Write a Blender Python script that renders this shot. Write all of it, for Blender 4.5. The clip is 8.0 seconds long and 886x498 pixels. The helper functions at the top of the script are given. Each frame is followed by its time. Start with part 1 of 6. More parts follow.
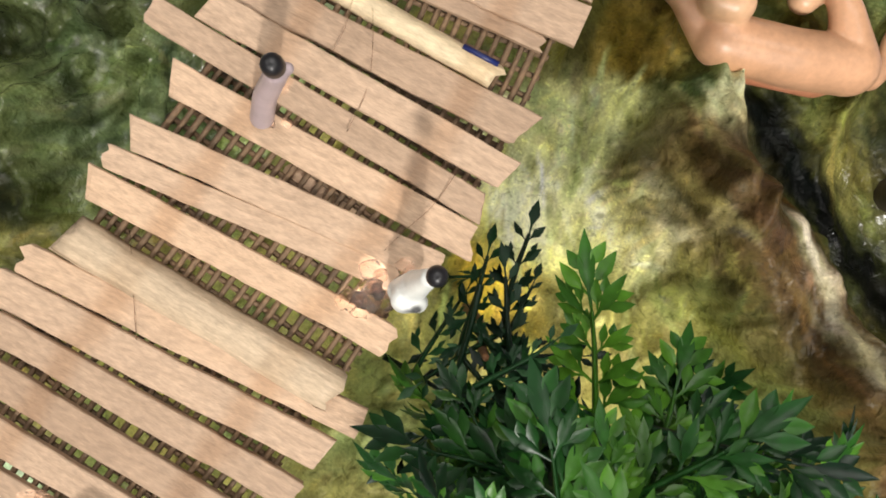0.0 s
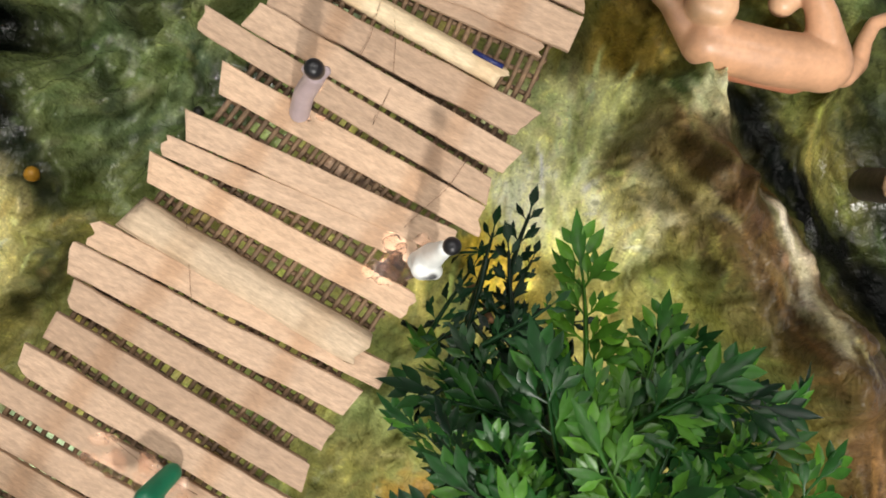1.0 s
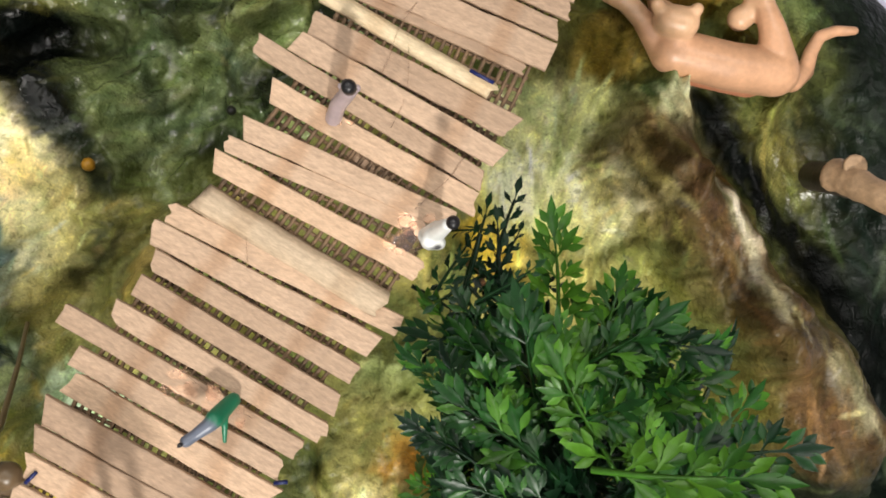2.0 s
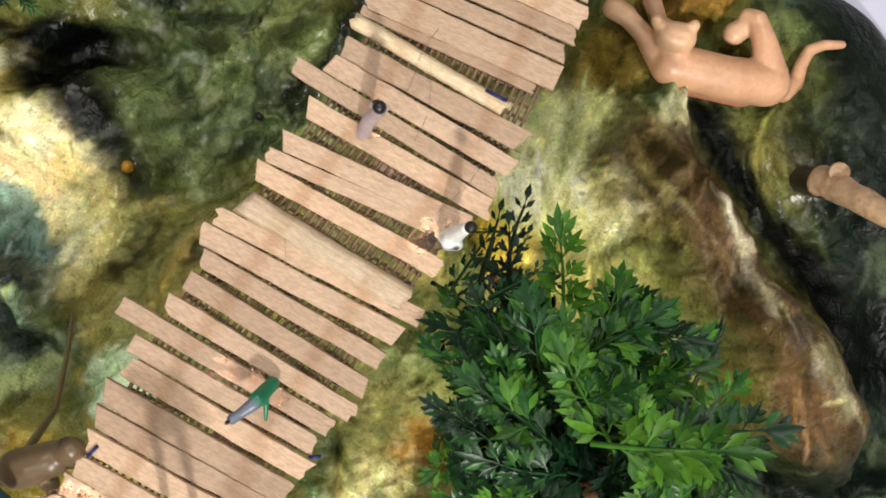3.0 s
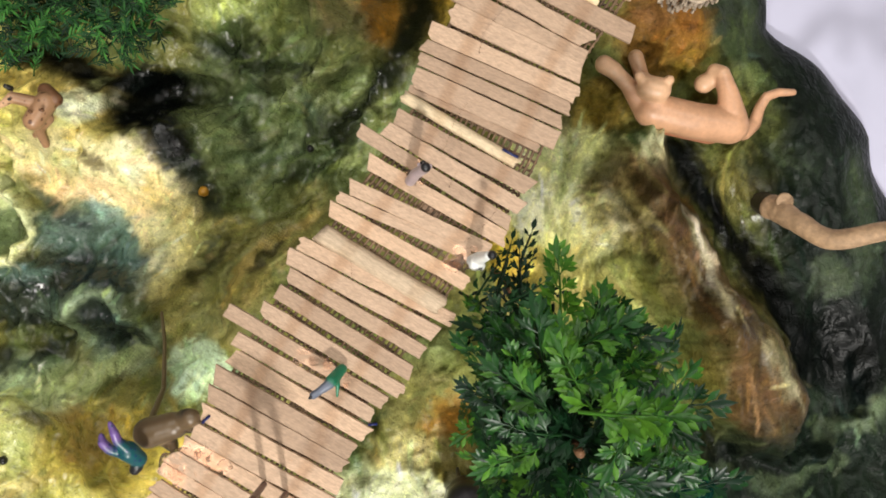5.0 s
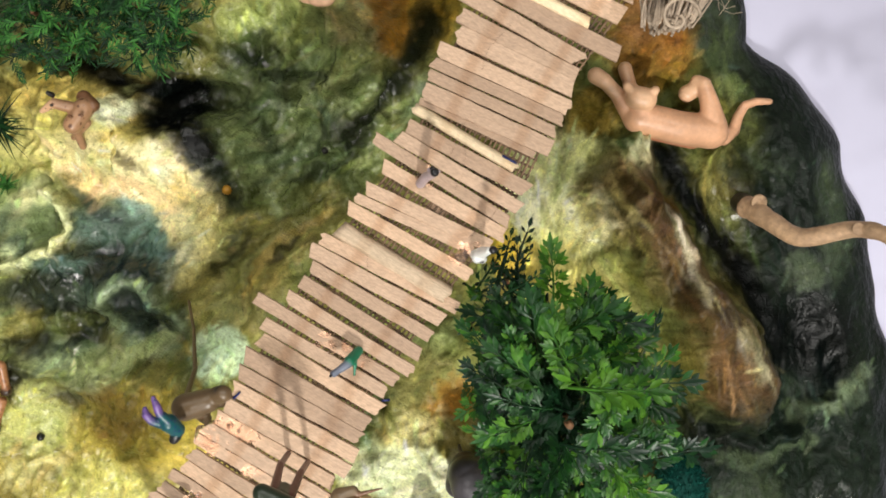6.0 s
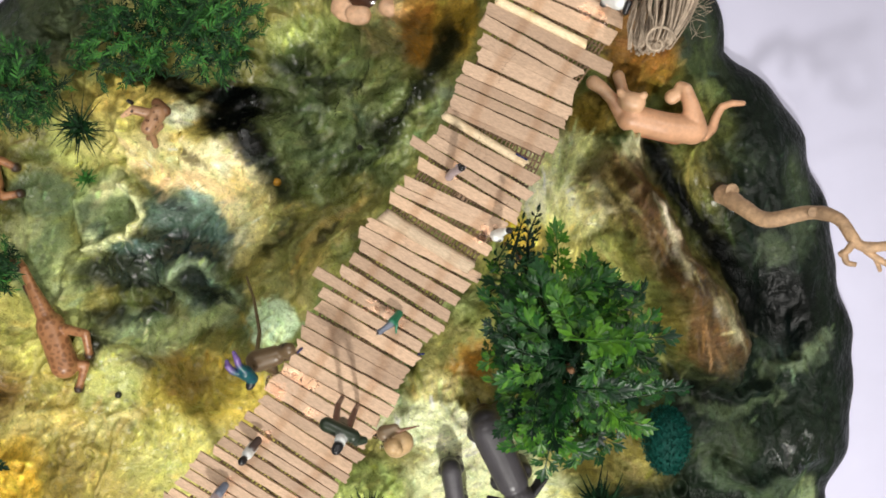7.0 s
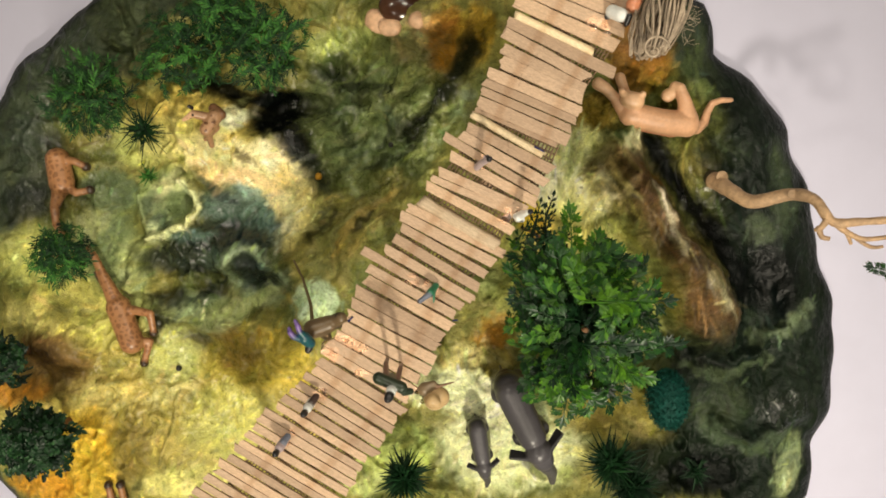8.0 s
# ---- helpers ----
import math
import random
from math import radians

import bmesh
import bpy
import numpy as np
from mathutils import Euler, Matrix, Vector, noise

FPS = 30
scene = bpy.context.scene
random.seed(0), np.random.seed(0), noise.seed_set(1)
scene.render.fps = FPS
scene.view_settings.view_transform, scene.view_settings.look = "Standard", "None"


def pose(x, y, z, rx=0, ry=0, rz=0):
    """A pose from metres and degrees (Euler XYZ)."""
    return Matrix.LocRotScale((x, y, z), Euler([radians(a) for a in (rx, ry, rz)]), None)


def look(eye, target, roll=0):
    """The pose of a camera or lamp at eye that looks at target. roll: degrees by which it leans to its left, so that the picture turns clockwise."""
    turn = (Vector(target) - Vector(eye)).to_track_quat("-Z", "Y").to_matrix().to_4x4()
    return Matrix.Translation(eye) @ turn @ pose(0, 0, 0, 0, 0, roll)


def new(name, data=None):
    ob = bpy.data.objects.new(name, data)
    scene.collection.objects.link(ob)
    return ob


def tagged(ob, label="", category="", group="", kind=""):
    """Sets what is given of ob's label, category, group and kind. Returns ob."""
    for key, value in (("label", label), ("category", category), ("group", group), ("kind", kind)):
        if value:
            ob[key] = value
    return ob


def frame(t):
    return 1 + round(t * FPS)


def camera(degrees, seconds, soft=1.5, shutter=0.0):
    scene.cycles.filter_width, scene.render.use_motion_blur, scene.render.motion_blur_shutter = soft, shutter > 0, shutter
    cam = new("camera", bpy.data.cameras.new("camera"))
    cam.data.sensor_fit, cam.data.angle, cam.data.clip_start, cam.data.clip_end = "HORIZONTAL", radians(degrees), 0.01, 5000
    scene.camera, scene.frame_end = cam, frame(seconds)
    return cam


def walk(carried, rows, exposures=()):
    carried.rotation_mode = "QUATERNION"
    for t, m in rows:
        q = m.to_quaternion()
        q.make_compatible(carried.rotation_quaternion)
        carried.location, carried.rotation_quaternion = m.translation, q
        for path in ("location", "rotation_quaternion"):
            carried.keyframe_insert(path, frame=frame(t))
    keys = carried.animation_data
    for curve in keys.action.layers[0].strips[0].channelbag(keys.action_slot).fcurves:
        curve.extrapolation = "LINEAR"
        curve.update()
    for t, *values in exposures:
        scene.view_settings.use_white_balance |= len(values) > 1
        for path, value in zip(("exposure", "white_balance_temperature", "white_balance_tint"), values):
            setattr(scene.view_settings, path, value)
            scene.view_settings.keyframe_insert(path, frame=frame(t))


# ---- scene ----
cam = camera(53.9, 8.0, soft=1.8)
METRES, EYE, TILT, LEAN, TURN = 0.56, 0.45, -90.0, 0.0, 0.0
ROWS = [
    (0.0, 0.0, 0.0, 0.0, 0.0, -0.0, -0.0),
    (0.5, -0.0003, -0.0184, -0.008, 0.05, -0.22, -0.07),
    (1.0, -0.0059, -0.0617, -0.0081, 0.03, -0.47, -0.1),
    (1.5, -0.0077, -0.1397, -0.0172, -0.08, -0.84, -0.19),
    (3.0, -0.0166, -0.2495, -0.0084, 0.37, -1.62, -0.61),
    (3.5, -0.0299, -0.3228, -0.0035, 0.61, -1.82, -0.72),
    (4.0, -0.0274, -0.3444, 0.0263, 0.75, -1.91, -0.77),
    (4.5, -0.0345, -0.4013, 0.0261, 0.69, -2.11, -0.66),
    (6.0, -0.0465, -0.5591, 0.0318, 0.45, -2.72, -1.04),
    (6.5, -0.0635, -0.6433, 0.0371, 0.61, -3.02, -1.04),
    (7.0, -0.0724, -0.7711, 0.0328, 0.68, -3.52, -0.71),
    (7.5, -0.1023, -0.8706, 0.0157, 0.68, -3.57, -0.2),
    (8.0, -0.117, -0.9609, 0.0134, 0.59, -3.48, 0.17),
]
walk(cam, [(t, pose(0, 0, EYE, TILT, LEAN, TURN) @ pose(METRES * x, METRES * y, METRES * z, 90 + pitch, roll, yaw)) for t, x, y, z, yaw, pitch, roll in ROWS],
     exposures=[(0.0, 0.0, 6500, 8), (4.0, -0.05, 6500, 8), (7.0, -0.1, 6450, 8), (7.5, -0.15, 7000, 7), (8.0, -0.25, 7700, 5)])

# ---- world and light: a room with ceiling downlights, one lamp low beyond the near side ----
world = bpy.data.worlds.new("room_world")
world.use_nodes = True
world.node_tree.nodes["Background"].inputs[0].default_value = (0.8, 0.85, 1.0, 1)
world.node_tree.nodes["Background"].inputs[1].default_value = 0.05
scene.world = world
scene.view_settings.exposure = 0.0


def lamp(x, y, z, watts, size, colour=(1.0, 0.95, 0.90), aim=None):
    data = bpy.data.lights.new("downlight", "AREA")
    data.shape, data.size, data.energy, data.color = "DISK", size, watts, colour
    ob = new("downlight", data)
    ob.matrix_world = look((x, y, z), aim or (x, y, 0))
    return ob


lamp(0.15, -1.55, 1.70, 46, 0.14, aim=(-0.1, -0.1, 0))
for lx, ly in ((-0.85, 0.55), (1.0, 0.3), (-0.1, 1.1), (0.25, 0.62), (-0.75, -0.7), (0.85, -0.7)):
    lamp(lx, ly, 1.72, 6.6, 0.07)


# ---- materials ----
def nodes_of(name):
    mat = bpy.data.materials.new(name)
    mat.use_nodes = True
    nt = mat.node_tree
    return mat, nt, nt.nodes["Principled BSDF"]


def add(nt, kind, **values):
    node = nt.nodes.new(kind)
    for key, value in values.items():
        if key == "op":
            node.operation = value
        elif key == "blend":
            node.blend_type = value
        elif key == "attr":
            node.attribute_name = value
        else:
            node.inputs[key.replace("_", " ")].default_value = value
    return node


def noise_tex(nt, scale, detail=4.0, rough=0.55, stretch=None, source="Object", distort=0.0):
    tc = add(nt, "ShaderNodeTexCoord")
    n = add(nt, "ShaderNodeTexNoise", Scale=scale, Detail=detail, Roughness=rough, Distortion=distort)
    if stretch:
        mp = add(nt, "ShaderNodeMapping", Scale=stretch)
        nt.links.new(tc.outputs[source], mp.inputs[0])
        nt.links.new(mp.outputs[0], n.inputs["Vector"])
    else:
        nt.links.new(tc.outputs[source], n.inputs["Vector"])
    return n


def ramp(nt, src, stops):
    r = add(nt, "ShaderNodeValToRGB")
    els = r.color_ramp.elements
    while len(els) < len(stops):
        els.new(0.5)
    for el, (pos, col) in zip(els, stops):
        el.position, el.color = pos, (*col, 1)
    nt.links.new(src, r.inputs[0])
    return r


def mix(nt, blend, fac, a, b):
    m = nt.nodes.new("ShaderNodeMix")
    m.data_type, m.blend_type, m.clamp_result = "RGBA", blend, False
    for sock, val in ((m.inputs[0], fac), (m.inputs[6], a), (m.inputs[7], b)):
        if hasattr(val, "links"):
            nt.links.new(val, sock)
        else:
            sock.default_value = val if isinstance(val, float) else (*val, 1)
    return m.outputs[2]


def bump(nt, bsdf, height, strength, distance):
    b = add(nt, "ShaderNodeBump", Strength=strength, Distance=distance)
    nt.links.new(height, b.inputs["Height"])
    if bsdf.inputs["Normal"].links:
        nt.links.new(bsdf.inputs["Normal"].links[0].from_socket, b.inputs["Normal"])
    nt.links.new(b.outputs[0], bsdf.inputs["Normal"])


def grey(nt, n, lo, hi, a=0.3, b=0.7):
    return ramp(nt, n.outputs["Fac"], [(a, (lo, lo, lo)), (b, (hi, hi, hi))]).outputs[0]


def plain(name, colour, rough=0.5, vary=0.25, scale=200.0, bump_by=0.2, **kw):
    """A surface of one colour with grain and blotches at two sizes."""
    mat, nt, bs = nodes_of(name)
    big, fine = noise_tex(nt, scale * 0.15), noise_tex(nt, scale, 6)
    c = mix(nt, "MULTIPLY", 1.0, colour, grey(nt, big, 1 - vary, 1 + vary))
    c = mix(nt, "MULTIPLY", 1.0, c, grey(nt, fine, 1 - vary * 0.7, 1 + vary * 0.7))
    nt.links.new(c, bs.inputs["Base Color"])
    bs.inputs["Roughness"].default_value = rough
    bump(nt, bs, fine.outputs["Fac"], bump_by, 0.001)
    for key, value in kw.items():
        bs.inputs[key.replace("_", " ")].default_value = value
    return mat


def painted(name, rough=0.35, vary=0.3, scale=160.0, bump_by=0.3):
    """Paint by the mesh's own colour layer, with brush and dirt variation."""
    mat, nt, bs = nodes_of(name)
    at = add(nt, "ShaderNodeAttribute", attr="paint")
    big, fine = noise_tex(nt, scale * 0.2), noise_tex(nt, scale, 6)
    c = mix(nt, "MULTIPLY", 1.0, at.outputs["Color"], grey(nt, big, 1 - vary, 1 + vary))
    c = mix(nt, "MULTIPLY", 1.0, c, grey(nt, fine, 1 - vary * 0.6, 1 + vary * 0.6))
    nt.links.new(c, bs.inputs["Base Color"])
    bs.inputs["Roughness"].default_value = rough
    bump(nt, bs, fine.outputs["Fac"], bump_by, 0.0008)
    return mat


def terrain_material():
    """Varnished painted plaster: brushed colour, crease shade put into the colour, glossy wrinkles, wetter where the
    wet layer says.
    """
    mat, nt, bs = nodes_of("varnished_plaster")
    at = add(nt, "ShaderNodeAttribute", attr="paint")
    wet = add(nt, "ShaderNodeAttribute", attr="wet")
    blot = noise_tex(nt, 40.0, 4, 0.6, distort=0.8)
    wrinkle = noise_tex(nt, 62.0, 3, 0.5, stretch=(1.0, 0.6, 1.0), distort=0.5)
    ripple = noise_tex(nt, 170.0, 2, 0.5, distort=1.0)
    fine = noise_tex(nt, 600.0, 4, 0.6)
    c = mix(nt, "MULTIPLY", 1.0, at.outputs["Color"], ramp(nt, blot.outputs["Fac"], [(0.34, (0.78, 0.82, 0.76)), (0.5, (1, 1, 1)), (0.66, (1.15, 1.13, 1.05))]).outputs[0])
    # shade in the low parts of the wrinkle bump, multiplied into the colour
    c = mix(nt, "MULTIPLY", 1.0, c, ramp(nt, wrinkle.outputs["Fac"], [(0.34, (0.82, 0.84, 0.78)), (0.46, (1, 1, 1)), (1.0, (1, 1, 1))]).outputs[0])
    c = mix(nt, "MULTIPLY", 1.0, c, grey(nt, fine, 0.80, 1.20))
    fleck = noise_tex(nt, 210.0, 4, 0.65, distort=0.6)
    c = mix(nt, "MULTIPLY", 1.0, c, ramp(nt, fleck.outputs["Fac"], [(0.33, (0.55, 0.56, 0.50)), (0.44, (1, 1, 1)), (0.58, (1, 1, 1)), (0.69, (1.5, 1.48, 1.4))]).outputs[0])
    # gauze shows through the plaster in patches
    tc = add(nt, "ShaderNodeTexCoord")
    weave = None
    for turn in (0.5, 2.07):
        mp = add(nt, "ShaderNodeMapping", Rotation=(0, 0, turn))
        wv = add(nt, "ShaderNodeTexWave", Scale=150.0, Distortion=1.2, Detail=2.0)
        nt.links.new(tc.outputs["Object"], mp.inputs[0])
        nt.links.new(mp.outputs[0], wv.inputs["Vector"])
        weave = wv.outputs["Fac"] if weave is None else mix(nt, "MULTIPLY", 1.0, weave, wv.outputs["Fac"])
    patch = ramp(nt, noise_tex(nt, 17.0, 3).outputs["Fac"], [(0.54, (0, 0, 0)), (0.72, (1, 1, 1))]).outputs[0]
    weave = mix(nt, "MIX", patch, (0.3, 0.3, 0.3), weave)
    c = mix(nt, "MULTIPLY", 1.0, c, ramp(nt, weave, [(0.0, (0.80, 0.78, 0.74)), (0.3, (1, 1, 1)), (1.0, (1.12, 1.12, 1.1))]).outputs[0])
    nt.links.new(c, bs.inputs["Base Color"])
    r = mix(nt, "MIX", wet.outputs["Fac"], grey(nt, blot, 0.34, 0.58), grey(nt, fleck, 0.12, 0.22))
    nt.links.new(r, bs.inputs["Roughness"])
    nt.links.new(mix(nt, "MIX", wet.outputs["Fac"], (0.11, 0.11, 0.11), (0.50, 0.50, 0.50)), bs.inputs["Specular IOR Level"])
    bump(nt, bs, weave, 0.35, 0.0007)
    bump(nt, bs, wrinkle.outputs["Fac"], 0.5, 0.006)
    bump(nt, bs, ripple.outputs["Fac"], 0.5, 0.0024)
    swell = noise_tex(nt, 70.0, 1, 0.4, distort=0.4)
    bump(nt, bs, mix(nt, "MULTIPLY", 1.0, swell.outputs["Fac"], wet.outputs["Color"]), 0.7, 0.0080)
    bump(nt, bs, fleck.outputs["Fac"], 0.2, 0.0008)
    bump(nt, bs, fine.outputs["Fac"], 0.15, 0.0005)
    return mat


def wood_material(name, lo, hi, stain=(0.86, 0.79, 0.72)):
    """Sawn wood with grain along the piece; each piece has its own tone; darker bands from a layer of the mesh."""
    mat, nt, bs = nodes_of(name)
    info = add(nt, "ShaderNodeObjectInfo")
    grain = noise_tex(nt, 260.0, 6, 0.6, stretch=(0.07, 1.0, 1.0), distort=0.3)
    speck = noise_tex(nt, 900.0, 3, 0.6, stretch=(0.3, 1.0, 1.0))
    cloud = noise_tex(nt, 45.0, 3, 0.5, source="Generated")
    c = mix(nt, "MIX", grain.outputs["Fac"], lo, hi)
    tone = ramp(nt, info.outputs["Random"], [(0.0, (0.74, 0.72, 0.70)), (0.5, (0.98, 0.98, 0.98)), (1.0, (1.16, 1.13, 1.08))])
    c = mix(nt, "MULTIPLY", 1.0, c, tone.outputs[0])
    c = mix(nt, "MULTIPLY", 1.0, c, grey(nt, speck, 0.8, 1.15))
    crack = noise_tex(nt, 300.0, 3, 0.5, stretch=(0.025, 1.0, 1.0), distort=0.4)
    c = mix(nt, "MULTIPLY", 1.0, c, ramp(nt, crack.outputs["Fac"], [(0.30, (0.40, 0.32, 0.25)), (0.36, (1, 1, 1)), (1.0, (1, 1, 1))]).outputs[0])
    c = mix(nt, "MULTIPLY", 1.0, c, grey(nt, cloud, 0.86, 1.1))
    st = add(nt, "ShaderNodeAttribute", attr="stain")
    c = mix(nt, "MULTIPLY", st.outputs["Fac"], c, stain)
    nt.links.new(c, bs.inputs["Base Color"])
    bs.inputs["Roughness"].default_value = 0.62
    bump(nt, bs, grain.outputs["Fac"], 0.5, 0.0012)
    bump(nt, bs, speck.outputs["Fac"], 0.35, 0.0005)
    return mat


def leaf_material(name, dark, mid, light, rough=0.32):
    mat, nt, bs = nodes_of(name)
    info = add(nt, "ShaderNodeObjectInfo")
    geo = add(nt, "ShaderNodeNewGeometry")
    n = noise_tex(nt, 300.0, 3)
    both = add(nt, "ShaderNodeMath", op="ADD")
    own = add(nt, "ShaderNodeMath", op="MULTIPLY")
    own.inputs[1].default_value = 0.6
    nt.links.new(info.outputs["Random"], own.inputs[0])
    nt.links.new(own.outputs[0], both.inputs[0])
    sc = add(nt, "ShaderNodeMath", op="MULTIPLY")
    sc.inputs[1].default_value = 0.4
    nt.links.new(geo.outputs["Random Per Island"], sc.inputs[0])
    nt.links.new(sc.outputs[0], both.inputs[1])
    c = ramp(nt, both.outputs[0], [(0.10, dark), (0.48, mid), (0.85, light)]).outputs[0]
    c = mix(nt, "MULTIPLY", 1.0, c, grey(nt, n, 0.75, 1.25))
    nt.links.new(c, bs.inputs["Base Color"])
    bs.inputs["Roughness"].default_value = rough
    bs.inputs["Specular IOR Level"].default_value = 0.25
    bump(nt, bs, n.outputs["Fac"], 0.3, 0.0006)
    return mat


TERRAIN = terrain_material()
WOOD = wood_material("rough_sawn_wood", (0.39, 0.265, 0.175), (0.61, 0.435, 0.305))
BARK = wood_material("peeled_branch_wood", (0.24, 0.18, 0.12), (0.66, 0.53, 0.39), (0.9, 0.86, 0.82))
PALE_WOOD = wood_material("pale_dowel_wood", (0.66, 0.50, 0.30), (0.85, 0.72, 0.50), (0.9, 0.85, 0.8))
NET = plain("brown_netting", (0.135, 0.083, 0.044), 0.7, 0.5, 500.0, 0.5)
GLUE = plain("clear_hot_glue", (0.84, 0.75, 0.70), 0.06, 0.04, 500.0, 0.9, Transmission_Weight=1.0, IOR=1.42)
FIGURE = painted("painted_plastic_figure", 0.36, 0.13, 300.0, 0.2)
LEAF = leaf_material("plastic_leaf", (0.003, 0.017, 0.007), (0.012, 0.064, 0.009), (0.080, 0.215, 0.016), 0.36)
FINE_LEAF = leaf_material("fine_plastic_leaf", (0.002, 0.014, 0.004), (0.008, 0.048, 0.010), (0.045, 0.17, 0.025), 0.6)
# the dark plants' own colour; also paints the shade inside the leafy tree
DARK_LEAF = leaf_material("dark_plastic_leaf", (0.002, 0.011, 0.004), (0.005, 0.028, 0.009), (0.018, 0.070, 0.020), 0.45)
STEM = plain("plant_stem", (0.012, 0.035, 0.010), 0.8, 0.3)
TRUNK = plain("tree_trunk", (0.16, 0.075, 0.03), 0.7, 0.4, 300.0, 0.6)
MOSS = leaf_material("teal_moss", (0.0, 0.022, 0.017), (0.001, 0.055, 0.042), (0.005, 0.11, 0.08), 0.7)
DRIFT = plain("driftwood_bark", (0.40, 0.26, 0.15), 0.6, 0.35, 260.0, 0.7)
RAFFIA = plain("raffia_fibre", (0.36, 0.285, 0.21), 0.6, 0.35, 400.0, 0.4)
INK = plain("blue_pen_ink", (0.004, 0.012, 0.09), 0.4, 0.2)
TABLE = plain("white_table_cover", (0.70, 0.70, 0.88), 0.55, 0.02, 30.0, 0.03)
WALL = plain("brown_wall_paint", (0.24, 0.22, 0.20), 0.8, 0.04, 20.0, 0.1)
FLOOR = plain("grey_floor", (0.35, 0.33, 0.31), 0.5, 0.15, 20.0, 0.1)


# ---- mesh helpers ----
def finish(name, bm, material, smooth=True):
    me = bpy.data.meshes.new(name)
    bm.normal_update()
    bm.to_mesh(me)
    bm.free()
    for p in me.polygons:
        p.use_smooth = smooth
    me.materials.append(material)
    return me


def thing(name, at, label, category, group="", kind=""):
    ob = new(name)
    ob.location = at
    ob.empty_display_size = 0.01
    return tagged(ob, label, category, group, kind)


def world_of(ob):
    """Where an object stands, by its chain of parents."""
    own = ob.matrix_parent_inverse @ ob.matrix_basis
    return world_of(ob.parent) @ own if ob.parent else ob.matrix_basis.copy()


def part(name, bm, material, parent, label="", smooth=True):
    """One mesh under a thing or a part; the bmesh is in world coordinates."""
    ob = new(name, finish(name, bm, material, smooth) if isinstance(bm, bmesh.types.BMesh) else bm)
    ob.parent = parent
    ob.matrix_parent_inverse = world_of(parent).inverted()
    return tagged(ob, label)


def tube(bm, pts, radii, sides=8, cap=True):
    """A round tube of varying radius through the points."""
    pts = [Vector(p) for p in pts]
    rings = []
    side = None
    for i, p in enumerate(pts):
        d = (pts[min(i + 1, len(pts) - 1)] - pts[max(i - 1, 0)]).normalized()
        if side is None:
            side = d.orthogonal().normalized()
        side = (side - d * side.dot(d)).normalized()
        up = d.cross(side)
        r = radii[i] if isinstance(radii, (list, tuple)) else radii
        rings.append([bm.verts.new(p + (side * math.cos(a) + up * math.sin(a)) * r) for a in (2 * math.pi * k / sides for k in range(sides))])
    for a, b in zip(rings, rings[1:]):
        for k in range(sides):
            bm.faces.new((a[k], a[(k + 1) % sides], b[(k + 1) % sides], b[k]))
    if cap:
        bm.faces.new(rings[0][::-1])
        bm.faces.new(rings[-1])


def curve_points(ctrl, n):
    """Smooth points through the control points."""
    ctrl = [Vector(c) for c in ctrl]
    out = []
    for k in range(n):
        u = k / (n - 1) * (len(ctrl) - 1)
        i = min(int(u), len(ctrl) - 2)
        f = u - i
        p0, p1, p2, p3 = ctrl[max(i - 1, 0)], ctrl[i], ctrl[i + 1], ctrl[min(i + 2, len(ctrl) - 1)]
        out.append(0.5 * (2 * p1 + (p2 - p0) * f + (2 * p0 - 5 * p1 + 4 * p2 - p3) * f * f + (3 * p1 - p0 - 3 * p2 + p3) * f ** 3))
    return out


def box(bm, lo, hi):
    v = [bm.verts.new((x, y, z)) for x in (lo[0], hi[0]) for y in (lo[1], hi[1]) for z in (lo[2], hi[2])]
    for f in ((0, 1, 3, 2), (4, 6, 7, 5), (0, 4, 5, 1), (2, 3, 7, 6), (0, 2, 6, 4), (1, 5, 7, 3)):
        bm.faces.new([v[i] for i in f])


